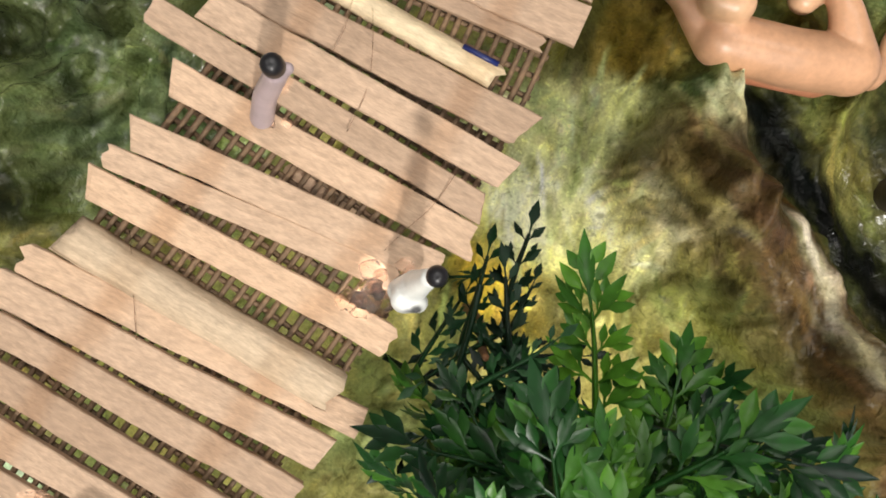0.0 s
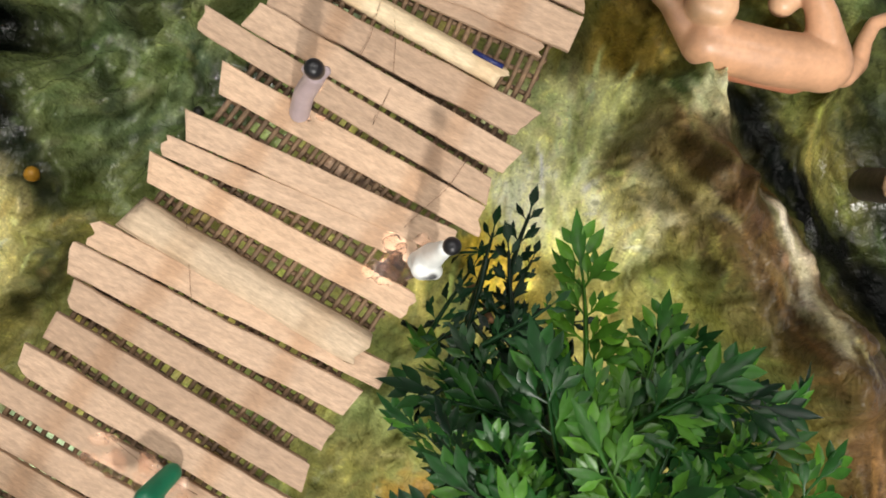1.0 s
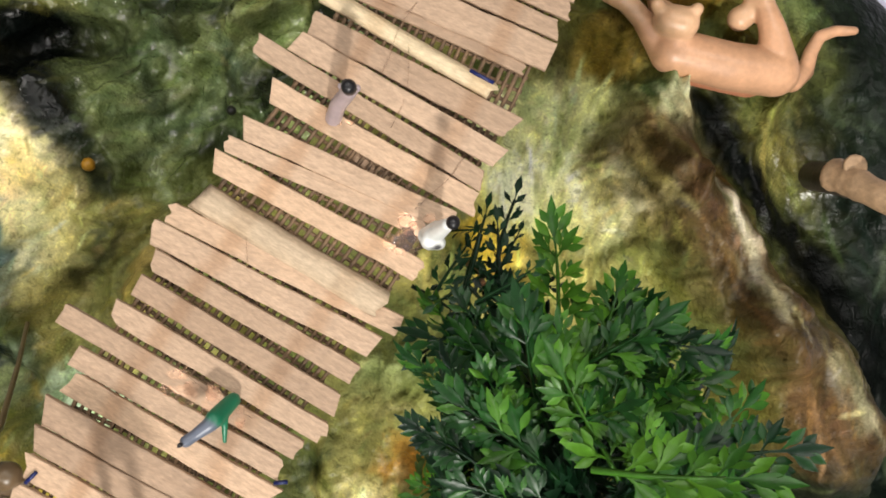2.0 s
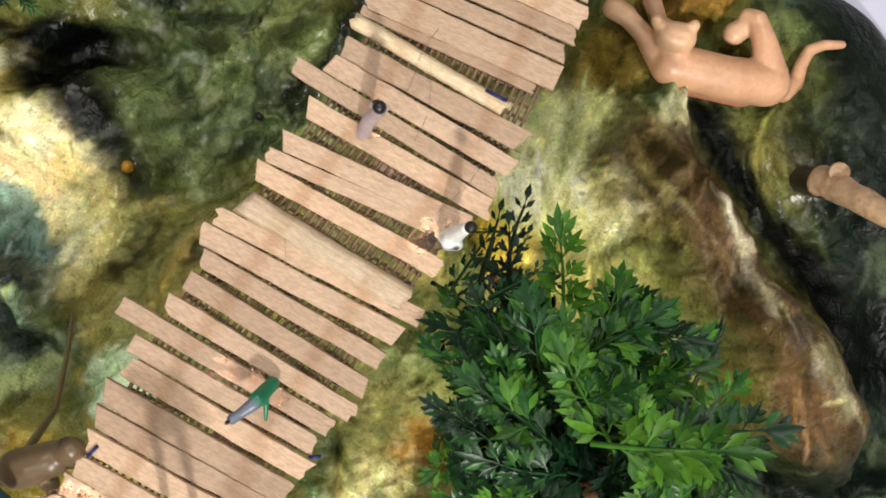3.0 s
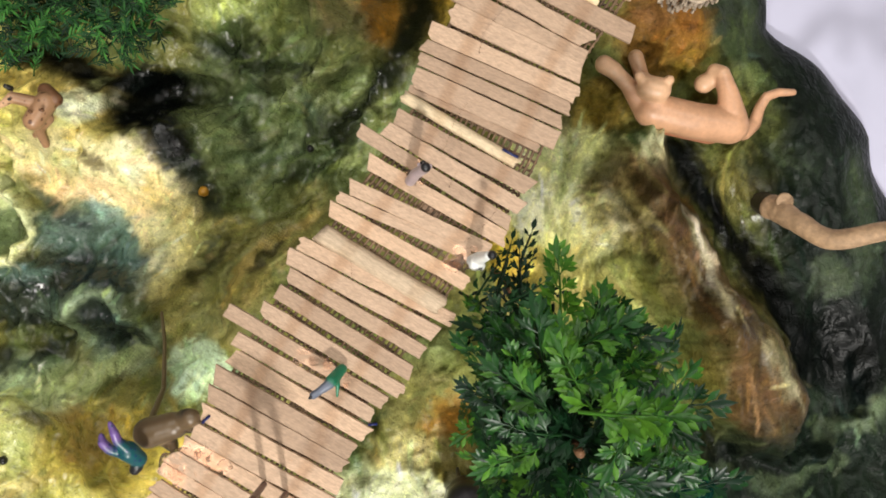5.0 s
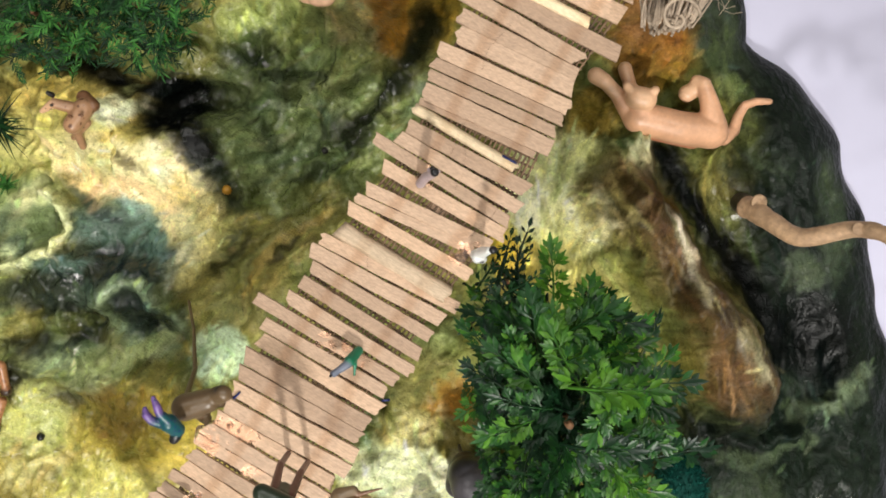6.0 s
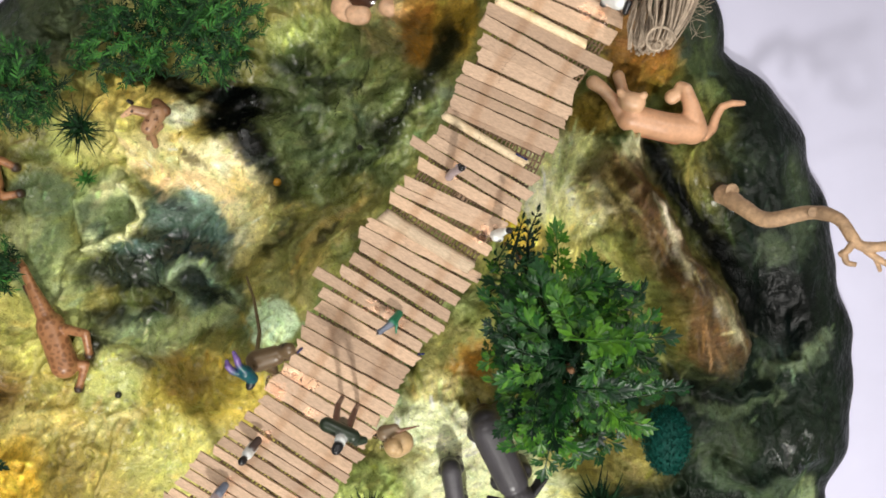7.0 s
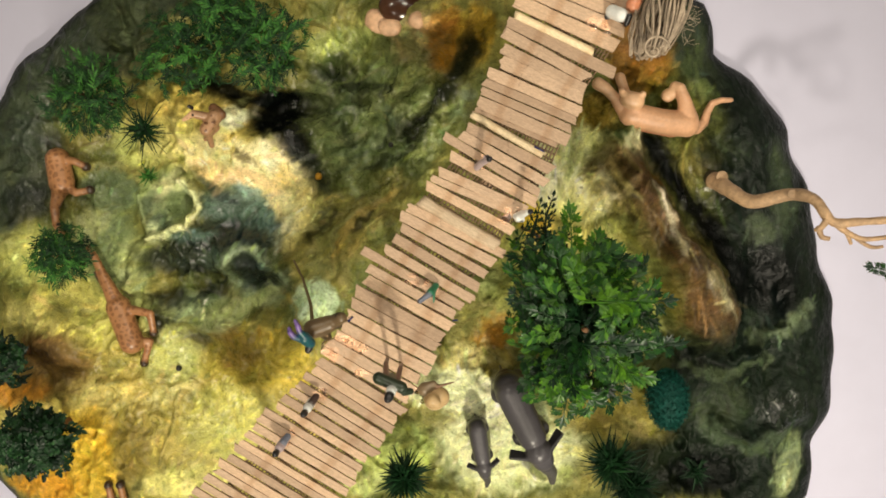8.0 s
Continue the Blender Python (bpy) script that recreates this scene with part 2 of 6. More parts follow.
def sculpt(name, prims, label, category, voxel=0.0008, rough=None, group="", dapple=None):
    """A moulded figure in one mesh: round cones (colour, p, r, q, s) fused together and painted by the nearest; dapple: colour, size and spread of painted spots."""
    bm = bmesh.new()
    for col, p, r, q, s in prims:
        p, q = Vector(p), Vector(q)
        bmesh.ops.create_icosphere(bm, subdivisions=3, radius=r, matrix=Matrix.Translation(p))
        bmesh.ops.create_icosphere(bm, subdivisions=3, radius=s, matrix=Matrix.Translation(q))
        if (q - p).length > 1e-5:
            tube(bm, [p, p.lerp(q, 0.5), q], [r, (r + s) / 2, s], 24)
    raw = finish(name, bm, rough or FIGURE)
    tmp = new("tmp_form", raw)
    rem = tmp.modifiers.new("fuse", "REMESH")
    rem.mode, rem.voxel_size = "VOXEL", voxel
    sm = tmp.modifiers.new("smooth", "SMOOTH")
    sm.factor, sm.iterations = 0.5, 14 if voxel > 0.00065 else 8
    dg = bpy.context.evaluated_depsgraph_get()
    me = bpy.data.meshes.new_from_object(tmp.evaluated_get(dg))
    bpy.data.objects.remove(tmp)
    co = np.empty(len(me.vertices) * 3)
    me.vertices.foreach_get("co", co)
    co = co.reshape(-1, 3)
    dist, cols = [], []
    for col, p, r, q, s in prims:
        p, q = np.array(p), np.array(q)
        d = q - p
        t = np.clip(((co - p) @ d) / max(d @ d, 1e-12), 0, 1)
        dist.append(np.linalg.norm(co - p - t[:, None] * d, axis=1) - (r + (s - r) * t))
        cols.append(col)
    w = np.exp(-np.array(dist) / (voxel * 0.6)) + 1e-12
    rgb = (w.T @ np.array(cols)) / w.sum(0)[:, None]
    if dapple:
        spot, size, cut = dapple
        for i, c in enumerate(co):
            near = noise.voronoi(Vector(c) / size)[0]
            k = min(max((near[1] - near[0] - cut) * 8, 0), 1)
            if rgb[i].sum() > 0.12:
                rgb[i] = rgb[i] * (1 - k) + np.array(spot) * k
    layer = me.color_attributes.new("paint", "FLOAT_COLOR", "POINT")
    layer.data.foreach_set("color", np.hstack([rgb, np.ones((len(rgb), 1))]).ravel())
    me.name = name
    me.materials.clear()
    me.materials.append(rough or FIGURE)
    for p in me.polygons:
        p.use_smooth = True
    ob = new(name, me)
    return tagged(ob, label, category, group)


# ---- the room ----
def slab(name, lo, hi, material, label):
    bm = bmesh.new()
    box(bm, lo, hi)
    return tagged(new(name, finish(name, bm, material, False)), label, name.split("_")[0], kind="structure")


slab("floor", (-1.9, -1.9, -0.85), (1.9, 1.9, -0.75), FLOOR, "plain grey floor of the room")
slab("ceiling", (-1.9, -1.9, 1.75), (1.9, 1.9, 1.85), WALL, "plain brown ceiling over the display table")
slab("wall_north", (-1.9, 1.9, -0.75), (1.9, 2.0, 1.75), WALL, "plain brown painted wall")
slab("wall_south", (-1.9, -2.0, -0.75), (1.9, -1.9, 1.75), WALL, "plain brown painted wall")
slab("wall_east", (1.9, -1.9, -0.75), (2.0, 1.9, 1.75), WALL, "plain brown painted wall")
slab("wall_west", (-2.0, -1.9, -0.75), (-1.9, 1.9, 1.75), WALL, "plain brown painted wall")

table = thing("display_table", (-0.1, -0.1, -0.75), "wide table with a smooth white lavender-tinted cover", "table")
bm = bmesh.new()
box(bm, (-1.0, -0.85, -0.03), (0.8, 0.65, 0.0))
bmesh.ops.bevel(bm, geom=bm.edges[:], offset=0.006, segments=2, affect="EDGES")
part("tabletop", bm, TABLE, table)
for tx in (-0.93, 0.73):
    for ty in (-0.78, 0.58):
        bm = bmesh.new()
        box(bm, (tx - 0.025, ty - 0.025, -0.75), (tx + 0.025, ty + 0.025, -0.03))
        part("leg", bm, TABLE, table)

# ---- the sculpted landscape ----
CX, CY, RX, RY = -0.13, -0.12, 0.495, 0.425


def edge_factor(x, y):
    """1 on the outline of the base, below it inside."""
    dx, dy = (x - CX) / RX, (y - CY) / RY
    a = np.arctan2(dy, dx)
    deg = np.degrees(a)
    wob = np.interp(deg, (-180, -150, -120, -90, -60, -28, -21, -11, -4, 3, 12, 20, 28, 39, 43, 49, 70, 100, 130, 147, 180),
                    (1.05, 1.03, 1.02, 1.0, 1.02, 1.075, 1.03, 1.018, 1.008, 0.982, 0.975, 0.982, 1.003, 0.998, 0.988, 1.055, 1.05, 1.04, 1.062, 1.06, 1.05))
    wob = wob + 0.006 * np.sin(23 * a + 1) + 0.004 * np.sin(41 * a)
    return np.hypot(dx, dy) / wob


STEP = 0.0016
xs = np.arange(CX - RX * 1.12, CX + RX * 1.12, STEP)
ys = np.arange(CY - RY * 1.12, CY + RY * 1.12, STEP)
GX, GY = np.meshgrid(xs, ys)


def field(scale, octaves, seed, ridged=False, bend=None):
    """Fractal noise over the landscape's grid."""
    out = np.empty(GX.size)
    fx, fy = (GX * scale).ravel(), (GY * scale).ravel()
    if bend is not None:
        fx, fy = fx + bend.ravel(), fy + np.roll(bend, 61, 0).ravel()
    for i in range(GX.size):
        p = (fx[i], fy[i], seed)
        out[i] = noise.ridged_multi_fractal(p, 0.9, 2.0, octaves, 1.0, 2.0) if ridged else noise.fractal(p, 0.9, 2.0, octaves)
    return out.reshape(GX.shape)


N1, N2 = field(9, 3, 3.1), field(30, 2, 7.7)
N3 = field(17, 2, 11.3, True, 0.7 * N2)
N3 = (N3 - N3.mean()) / N3.std()
N4 = field(55, 3, 17.9, True)
N4 = (N4 - N4.mean()) / N4.std()
N5, N6 = field(26, 2, 23.3), field(26, 2, 31.7)
WX, WY = GX + 0.006 * N5 + 0.003 * N2 + 0.0013 * N4, GY + 0.006 * N6 + 0.003 * np.roll(N2, 37, 1) + 0.0013 * np.roll(N4, 29, 0)
WET = np.zeros(GX.shape)
E = edge_factor(GX, GY)
H = 0.040 + 0.006 * N1
PAINT = np.empty(GX.shape + (3,))


def lump(x, y, rx, ry, rot, height, hard=2.0):
    """Raise (or sink) an oval of ground."""
    global H
    c, s = math.cos(radians(rot)), math.sin(radians(rot))
    u, v = ((WX - x) * c + (WY - y) * s) / rx, (-(WX - x) * s + (WY - y) * c) / ry
    H = H + height * np.exp(-np.power(u * u + v * v, hard / 2))


def dab(x, y, rx, ry, rot, colour, cover=1.0, hard=7.0):
    """A brushed oval of paint."""
    c, s = math.cos(radians(rot)), math.sin(radians(rot))
    u, v = ((WX - x) * c + (WY - y) * s) / rx, (-(WX - x) * s + (WY - y) * c) / ry
    k = (cover * np.exp(-np.power(u * u + v * v, hard)))[..., None]
    PAINT[:] = PAINT * (1 - k) + np.array(colour) * k


def away(pts):
    """How far each place of the grid lies from a bent line."""
    best = np.full(GX.shape, 9.0)
    for (x0, y0), (x1, y1) in zip(pts, pts[1:]):
        dx, dy = x1 - x0, y1 - y0
        t = np.clip(((WX - x0) * dx + (WY - y0) * dy) / (dx * dx + dy * dy), 0, 1)
        best = np.minimum(best, np.hypot(WX - x0 - t * dx, WY - y0 - t * dy))
    return best


def streak(pts, half, colour, cover=1.0):
    """A brushed streak of paint along a bent line."""
    k = (cover * np.exp(-np.power(away(pts) / (half * (1 + 0.35 * N2)), 4)))[..., None]
    PAINT[:] = PAINT * (1 - k) + np.array(colour) * k


def fold(pts, half, height):
    """A fold raised (or a crease pressed) along a bent line."""
    global H
    H = H + height * np.exp(-np.power(away(pts) / half, 2))


def wet(x, y, rx, ry, rot, amount):
    """Thick shiny varnish over an oval."""
    c, s = math.cos(radians(rot)), math.sin(radians(rot))
    u, v = ((WX - x) * c + (WY - y) * s) / rx, (-(WX - x) * s + (WY - y) * c) / ry
    np.maximum(WET, amount * np.exp(-np.power(u * u + v * v, 2)), out=WET)


# heights
lump(-0.270, 0.066, 0.085, 0.040, -12, 0.030, 4)      # pale rock by the pool
lump(-0.330, 0.095, 0.050, 0.035, 0, 0.016, 4)
lump(-0.140, 0.080, 0.070, 0.085, -25, -0.034, 4)     # pool
lump(-0.185, 0.145, 0.060, 0.040, 20, -0.016, 3)
lump(-0.245, 0.098, 0.045, 0.016, 10, -0.040, 4)      # dark hollow
lump(-0.100, 0.190, 0.060, 0.030, 0, 0.045, 3)        # ochre bank
lump(-0.035, 0.200, 0.060, 0.045, 30, 0.055, 3)
lump(-0.358, 0.000, 0.030, 0.028, 0, 0.020, 3)       # horseshoe boulder
lump(-0.358, -0.002, 0.016, 0.014, 0, -0.034, 3)
lump(-0.282, -0.062, 0.040, 0.028, 15, 0.020, 4)      # dark boulders
lump(-0.325, -0.052, 0.030, 0.028, 0, 0.012, 4)
lump(-0.250, -0.040, 0.020, 0.045, 0, 0.016, 4)
lump(-0.225, -0.052, 0.050, 0.012, 35, -0.016, 3)     # folds between the boulders
lump(-0.300, -0.085, 0.055, 0.010, -10, -0.014, 3)
lump(-0.385, -0.065, 0.012, 0.040, 15, -0.014, 3)
lump(-0.165, -0.075, 0.032, 0.026, 20, 0.010, 5)      # flat sage slab
lump(-0.115, 0.060, 0.060, 0.007, 60, 0.010, 3)       # ripples of the pool
lump(-0.165, 0.085, 0.055, 0.007, 35, 0.010, 3)
lump(-0.140, 0.125, 0.060, 0.008, 10, 0.011, 3)
lump(-0.085, 0.100, 0.045, 0.006, 75, 0.009, 3)
lump(-0.490, -0.150, 0.035, 0.032, 0, 0.026, 4)       # brown mound
lump(-0.270, -0.160, 0.050, 0.045, 0, 0.030, 3)       # yellow mound
lump(-0.180, -0.030, 0.060, 0.030, 25, 0.006, 3)
lump(0.060, 0.020, 0.055, 0.060, 0, -0.020, 3)
lump(0.118, 0.045, 0.026, 0.050, -8, 0.036, 4)        # ridge, upper end
lump(0.150, -0.020, 0.030, 0.060, 24, 0.050, 5)
lump(0.196, -0.100, 0.038, 0.064, 26, 0.066, 6)       # ridge, lower end
lump(0.090, 0.118, 0.022, 0.036, 0, 0.026, 3)
lump(0.140, 0.165, 0.050, 0.035, -20, 0.024, 3)       # orange slope
lump(0.215, 0.020, 0.030, 0.050, 10, -0.018, 3)
lump(0.275, -0.115, 0.024, 0.060, 10, -0.016, 3)      # dark hollow by the rim
lump(0.225, -0.205, 0.060, 0.025, -15, 0.010, 3)
lump(0.210, -0.295, 0.050, 0.035, 0, -0.016, 3)
lump(-0.050, -0.230, 0.080, 0.060, 0, 0.012, 3)
lump(0.000, -0.110, 0.040, 0.030, 0, 0.020, 3)
lump(-0.400, -0.280, 0.080, 0.060, 0, 0.018, 3)
fold(((-0.098, 0.128), (-0.150, 0.110), (-0.190, 0.130)), 0.006, 0.012)   # folds of soaked cloth in the pool
fold(((-0.085, 0.090), (-0.140, 0.060), (-0.165, 0.020)), 0.006, 0.011)
fold(((-0.120, 0.150), (-0.135, 0.090), (-0.125, 0.050)), 0.005, 0.009)
fold(((-0.185, 0.095), (-0.205, 0.060), (-0.195, 0.020)), 0.006, 0.010)
fold(((-0.170, 0.160), (-0.160, 0.120)), 0.005, 0.010)
fold(((-0.205, -0.030), (-0.160, 0.005), (-0.120, 0.030)), 0.006, 0.009)
fold(((-0.190, -0.055), (-0.140, -0.015)), 0.005, 0.008)
fold(((-0.225, -0.095), (-0.245, -0.125)), 0.004, -0.008)
fold(((-0.300, 0.050), (-0.297, 0.075)), 0.004, -0.014)
fold(((0.205, -0.160), (0.240, -0.175), (0.290, -0.150)), 0.007, 0.010)
fold(((0.220, -0.240), (0.262, -0.262), (0.295, -0.245)), 0.008, 0.012)
fold(((0.262, -0.168), (0.280, -0.145), (0.302, -0.135)), 0.006, 0.010)
fold(((-0.400, -0.120), (-0.330, -0.140), (-0.280, -0.125)), 0.006, 0.009)
fold(((-0.450, -0.200), (-0.380, -0.190)), 0.006, 0.007)
fold(((-0.420, -0.090), (-0.395, -0.030), (-0.400, 0.010)), 0.007, 0.012)
fold(((-0.360, 0.027), (-0.346, 0.019), (-0.340, 0.004), (-0.345, -0.013), (-0.356, -0.024), (-0.377, -0.032), (-0.393, -0.033)), 0.005, 0.014)   # curled rim of the horseshoe boulder
calm = np.clip(0.55 + 0.9 * N1, 0.25, 1.0)
calm = np.where(GX > 0.2, 0.35 * calm, calm) * np.where((GY < -0.13) & (GX < 0.0), 0.85, 1.0)
H += calm * (0.0050 * N3 + 0.0008 * N4) + 0.0045 * N2 * np.sqrt(calm)
H = np.where(E > 0.9, 0.0 + (H - 0.0) * np.clip((1.0 - E) / 0.1, 0, 1) ** 0.45, H)
H = np.where(E < 0.93, np.maximum(H, 0.008 + 0.0035 * N3 + 0.003 * N2), H)
H = np.maximum(H, 0.0025)

# paint
CREAM, PEACH, YEL, GOLD, MUST = (0.76, 0.61, 0.33), (0.70, 0.46, 0.25), (0.40, 0.30, 0.085), (0.58, 0.34, 0.04), (0.27, 0.19, 0.045)
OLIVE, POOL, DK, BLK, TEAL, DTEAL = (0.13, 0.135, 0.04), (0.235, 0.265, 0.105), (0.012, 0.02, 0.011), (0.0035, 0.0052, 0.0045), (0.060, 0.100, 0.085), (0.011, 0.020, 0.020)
SAGE, LIME, ORANGE, BROWN, WHITE, RUST = (0.34, 0.39, 0.23), (0.46, 0.45, 0.15), (0.42, 0.17, 0.022), (0.15, 0.075, 0.025), (0.80, 0.75, 0.55), (0.22, 0.10, 0.035)
PAINT[:] = OLIVE
k = np.clip(0.5 + 1.3 * N2, 0, 1)[..., None]
PAINT[:] = PAINT * (1 - 0.45 * k) + np.array(YEL) * 0.45 * k
rim = np.where(GY > -0.06, np.clip((E + 0.05 * N2 - 0.82) / 0.06, 0, 1), 0)[..., None]
PAINT[:] = PAINT * (1 - rim) + np.array((0.045, 0.055, 0.032)) * rim
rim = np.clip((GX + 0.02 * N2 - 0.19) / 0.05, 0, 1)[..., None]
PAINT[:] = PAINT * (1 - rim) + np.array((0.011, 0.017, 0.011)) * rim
# outer slopes and the yellow bank
dab(-0.375, -0.222, 0.201, 0.110, 0, YEL, 1, 6)
dab(-0.478, -0.122, 0.067, 0.043, 0, (0.42, 0.36, 0.1), 0.9, 4)
dab(-0.504, -0.168, 0.048, 0.041, -10, BROWN, 0.9, 4)
dab(-0.513, -0.159, 0.024, 0.021, 0, (0.09, 0.045, 0.018), 0.7, 4)
dab(-0.542, -0.206, 0.034, 0.017, 0, ORANGE, 0.9, 4)
dab(-0.476, -0.278, 0.055, 0.055, 20, GOLD, 0.9, 4)
dab(-0.521, -0.313, 0.043, 0.021, 0, (0.56, 0.24, 0.03), 0.9, 4)
# long brown oval: a cast shadow put into the ground colour
dab(-0.417, -0.272, 0.022, 0.055, -5, (0.21, 0.15, 0.035), 0.9, 4)
dab(-0.374, -0.172, 0.037, 0.024, 0, LIME, 0.8, 4)
dab(-0.275, -0.169, 0.061, 0.034, 0, (0.42, 0.3, 0.05), 0.9, 4)
dab(-0.294, -0.159, 0.029, 0.023, 0, (0.22, 0.14, 0.03), 0.85, 4)
dab(-0.238, -0.181, 0.024, 0.023, 0, (0.50, 0.36, 0.07), 0.9, 4)
dab(-0.342, -0.122, 0.049, 0.024, 0, SAGE, 0.7, 4)
dab(-0.358, -0.141, 0.029, 0.010, -20, DTEAL, 0.75, 4)
dab(-0.313, -0.241, 0.055, 0.043, 0, (0.48, 0.44, 0.13), 0.7, 4)
dab(-0.358, -0.307, 0.055, 0.018, 0, (0.52, 0.46, 0.16), 0.8, 4)
dab(-0.375, -0.209, 0.030, 0.010, 20, (0.66, 0.56, 0.26), 0.6, 4)
dab(-0.443, -0.209, 0.037, 0.013, -10, (0.64, 0.5, 0.18), 0.6, 4)
dab(-0.521, -0.122, 0.037, 0.018, 0, (0.5, 0.42, 0.14), 0.7, 4)
dab(-0.427, 0.181, 0.055, 0.049, 0, (0.06, 0.07, 0.035), 0.9, 4)
dab(-0.488, 0.146, 0.073, 0.037, 45, (0.055, 0.068, 0.042), 0.9, 4)
dab(-0.342, 0.187, 0.032, 0.016, 0, (0.48, 0.4, 0.15), 0.9, 4)
dab(-0.350, 0.103, 0.040, 0.030, 0, (0.5, 0.42, 0.1), 0.9, 4)
dab(-0.411, 0.067, 0.027, 0.026, 0, (0.42, 0.4, 0.13), 0.9, 4)
dab(-0.525, 0.044, 0.037, 0.055, 0, (0.04, 0.05, 0.034), 0.9, 4)
dab(-0.530, 0.001, 0.024, 0.027, 0, (0.012, 0.016, 0.014), 0.8, 4)
dab(-0.519, -0.060, 0.043, 0.034, 0, (0.36, 0.34, 0.1), 0.9, 4)
dab(-0.437, 0.013, 0.037, 0.024, 0, (0.1, 0.13, 0.06), 0.9, 4)
dab(-0.445, -0.048, 0.030, 0.043, 0, (0.16, 0.19, 0.08), 0.9, 4)
dab(-0.415, -0.073, 0.024, 0.037, -10, (0.33, 0.34, 0.14), 0.7, 4)
dab(-0.398, -0.122, 0.024, 0.024, 0, (0.34, 0.35, 0.13), 0.7, 4)
dab(-0.463, -0.024, 0.024, 0.018, 0, (0.42, 0.4, 0.18), 0.6, 4)
# pale rock, dark hollow and teal boulders
dab(-0.335, 0.092, 0.074, 0.039, 0, (0.52, 0.37, 0.1), 0.9, 4)
dab(-0.367, 0.066, 0.042, 0.028, 0, (0.5, 0.42, 0.15), 0.8, 4)
dab(-0.288, 0.044, 0.069, 0.025, -10, CREAM, 0.9, 4)
dab(-0.251, 0.029, 0.033, 0.044, 0, CREAM, 0.9, 4)
dab(-0.307, 0.033, 0.042, 0.012, -15, PEACH, 0.85, 4)
dab(-0.256, 0.057, 0.017, 0.015, 0, (0.74, 0.60, 0.33), 0.9, 4)
dab(-0.298, 0.095, 0.012, 0.015, 0, (0.64, 0.62, 0.42), 0.9, 4)
dab(-0.232, -0.015, 0.021, 0.044, 0, (0.64, 0.52, 0.2), 0.9, 4)
dab(-0.251, -0.010, 0.023, 0.028, 0, (0.76, 0.64, 0.36), 0.8, 4)
dab(-0.270, 0.022, 0.028, 0.009, -20, (0.7, 0.47, 0.24), 0.7, 4)
dab(-0.247, 0.031, 0.010, 0.014, 0, (0.52, 0.34, 0.1), 0.6, 4)
# the hollow is darkened by colour as well as sunk
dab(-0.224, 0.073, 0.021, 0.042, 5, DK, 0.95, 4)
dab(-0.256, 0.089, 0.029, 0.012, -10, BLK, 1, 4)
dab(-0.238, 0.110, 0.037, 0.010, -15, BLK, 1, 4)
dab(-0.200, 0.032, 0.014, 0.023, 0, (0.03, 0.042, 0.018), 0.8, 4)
dab(-0.381, 0.006, 0.032, 0.032, 0, (0.2, 0.24, 0.12), 0.8, 4)
dab(-0.370, 0.022, 0.021, 0.009, 0, (0.6, 0.58, 0.28), 0.9, 4)
dab(-0.386, -0.013, 0.009, 0.028, 0, (0.05, 0.07, 0.04), 0.7, 4)
dab(-0.295, -0.014, 0.056, 0.029, -25, TEAL, 0.9, 4)
dab(-0.307, -0.042, 0.060, 0.021, -8, DTEAL, 0.92, 4)
dab(-0.318, 0.016, 0.028, 0.006, -35, (0.02, 0.032, 0.026), 0.8, 4)
dab(-0.279, 0.005, 0.028, 0.008, -35, (0.22, 0.3, 0.25), 0.75, 4)
dab(-0.265, -0.015, 0.014, 0.014, 0, (0.13, 0.21, 0.18), 0.7, 4)
dab(-0.349, -0.035, 0.028, 0.010, 0, (0.1, 0.15, 0.12), 0.8, 4)
dab(-0.363, -0.061, 0.044, 0.021, 0, DTEAL, 0.9, 4)
dab(-0.326, -0.063, 0.019, 0.010, 10, (0.13, 0.17, 0.12), 0.7, 4)
dab(-0.281, -0.077, 0.039, 0.031, -20, (0.3, 0.37, 0.22), 0.9, 4)
dab(-0.281, -0.076, 0.028, 0.020, -25, DTEAL, 0.95, 4)
dab(-0.269, -0.064, 0.010, 0.006, -20, (0.09, 0.14, 0.12), 0.7, 4)
dab(-0.344, -0.115, 0.033, 0.019, 0, (0.32, 0.38, 0.21), 0.85, 4)
dab(-0.326, -0.096, 0.019, 0.010, 0, DTEAL, 0.6, 4)
dab(-0.377, -0.106, 0.023, 0.012, 0, BLK, 0.85, 4)
dab(-0.389, -0.135, 0.012, 0.019, 0, BLK, 0.9, 4)
dab(-0.312, -0.121, 0.037, 0.013, 10, (0.33, 0.35, 0.14), 0.8, 4)
dab(-0.274, -0.100, 0.028, 0.007, 20, (0.42, 0.44, 0.18), 0.7, 4)
dab(-0.363, -0.139, 0.023, 0.011, 20, (0.44, 0.42, 0.14), 0.8, 4)
dab(-0.216, -0.108, 0.031, 0.022, 15, (0.4, 0.46, 0.29), 1, 8)
dab(-0.223, -0.117, 0.019, 0.007, 15, (0.46, 0.52, 0.36), 0.7, 4)
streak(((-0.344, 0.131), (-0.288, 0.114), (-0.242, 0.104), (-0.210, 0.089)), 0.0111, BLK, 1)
streak(((-0.291, 0.058), (-0.285, 0.044)), 0.0042, (0.12, 0.085, 0.03), 0.85)
streak(((-0.256, -0.094), (-0.231, -0.133)), 0.0032, MUST, 0.9)
streak(((-0.256, -0.048), (-0.245, -0.076), (-0.251, -0.094)), 0.0046, (0.1, 0.12, 0.05), 0.8)
streak(((-0.354, -0.106), (-0.321, -0.089), (-0.312, -0.067)), 0.0037, (0.03, 0.04, 0.03), 0.8)
streak(((-0.319, -0.077), (-0.302, -0.058), (-0.274, -0.048)), 0.0032, (0.4, 0.46, 0.3), 0.7)
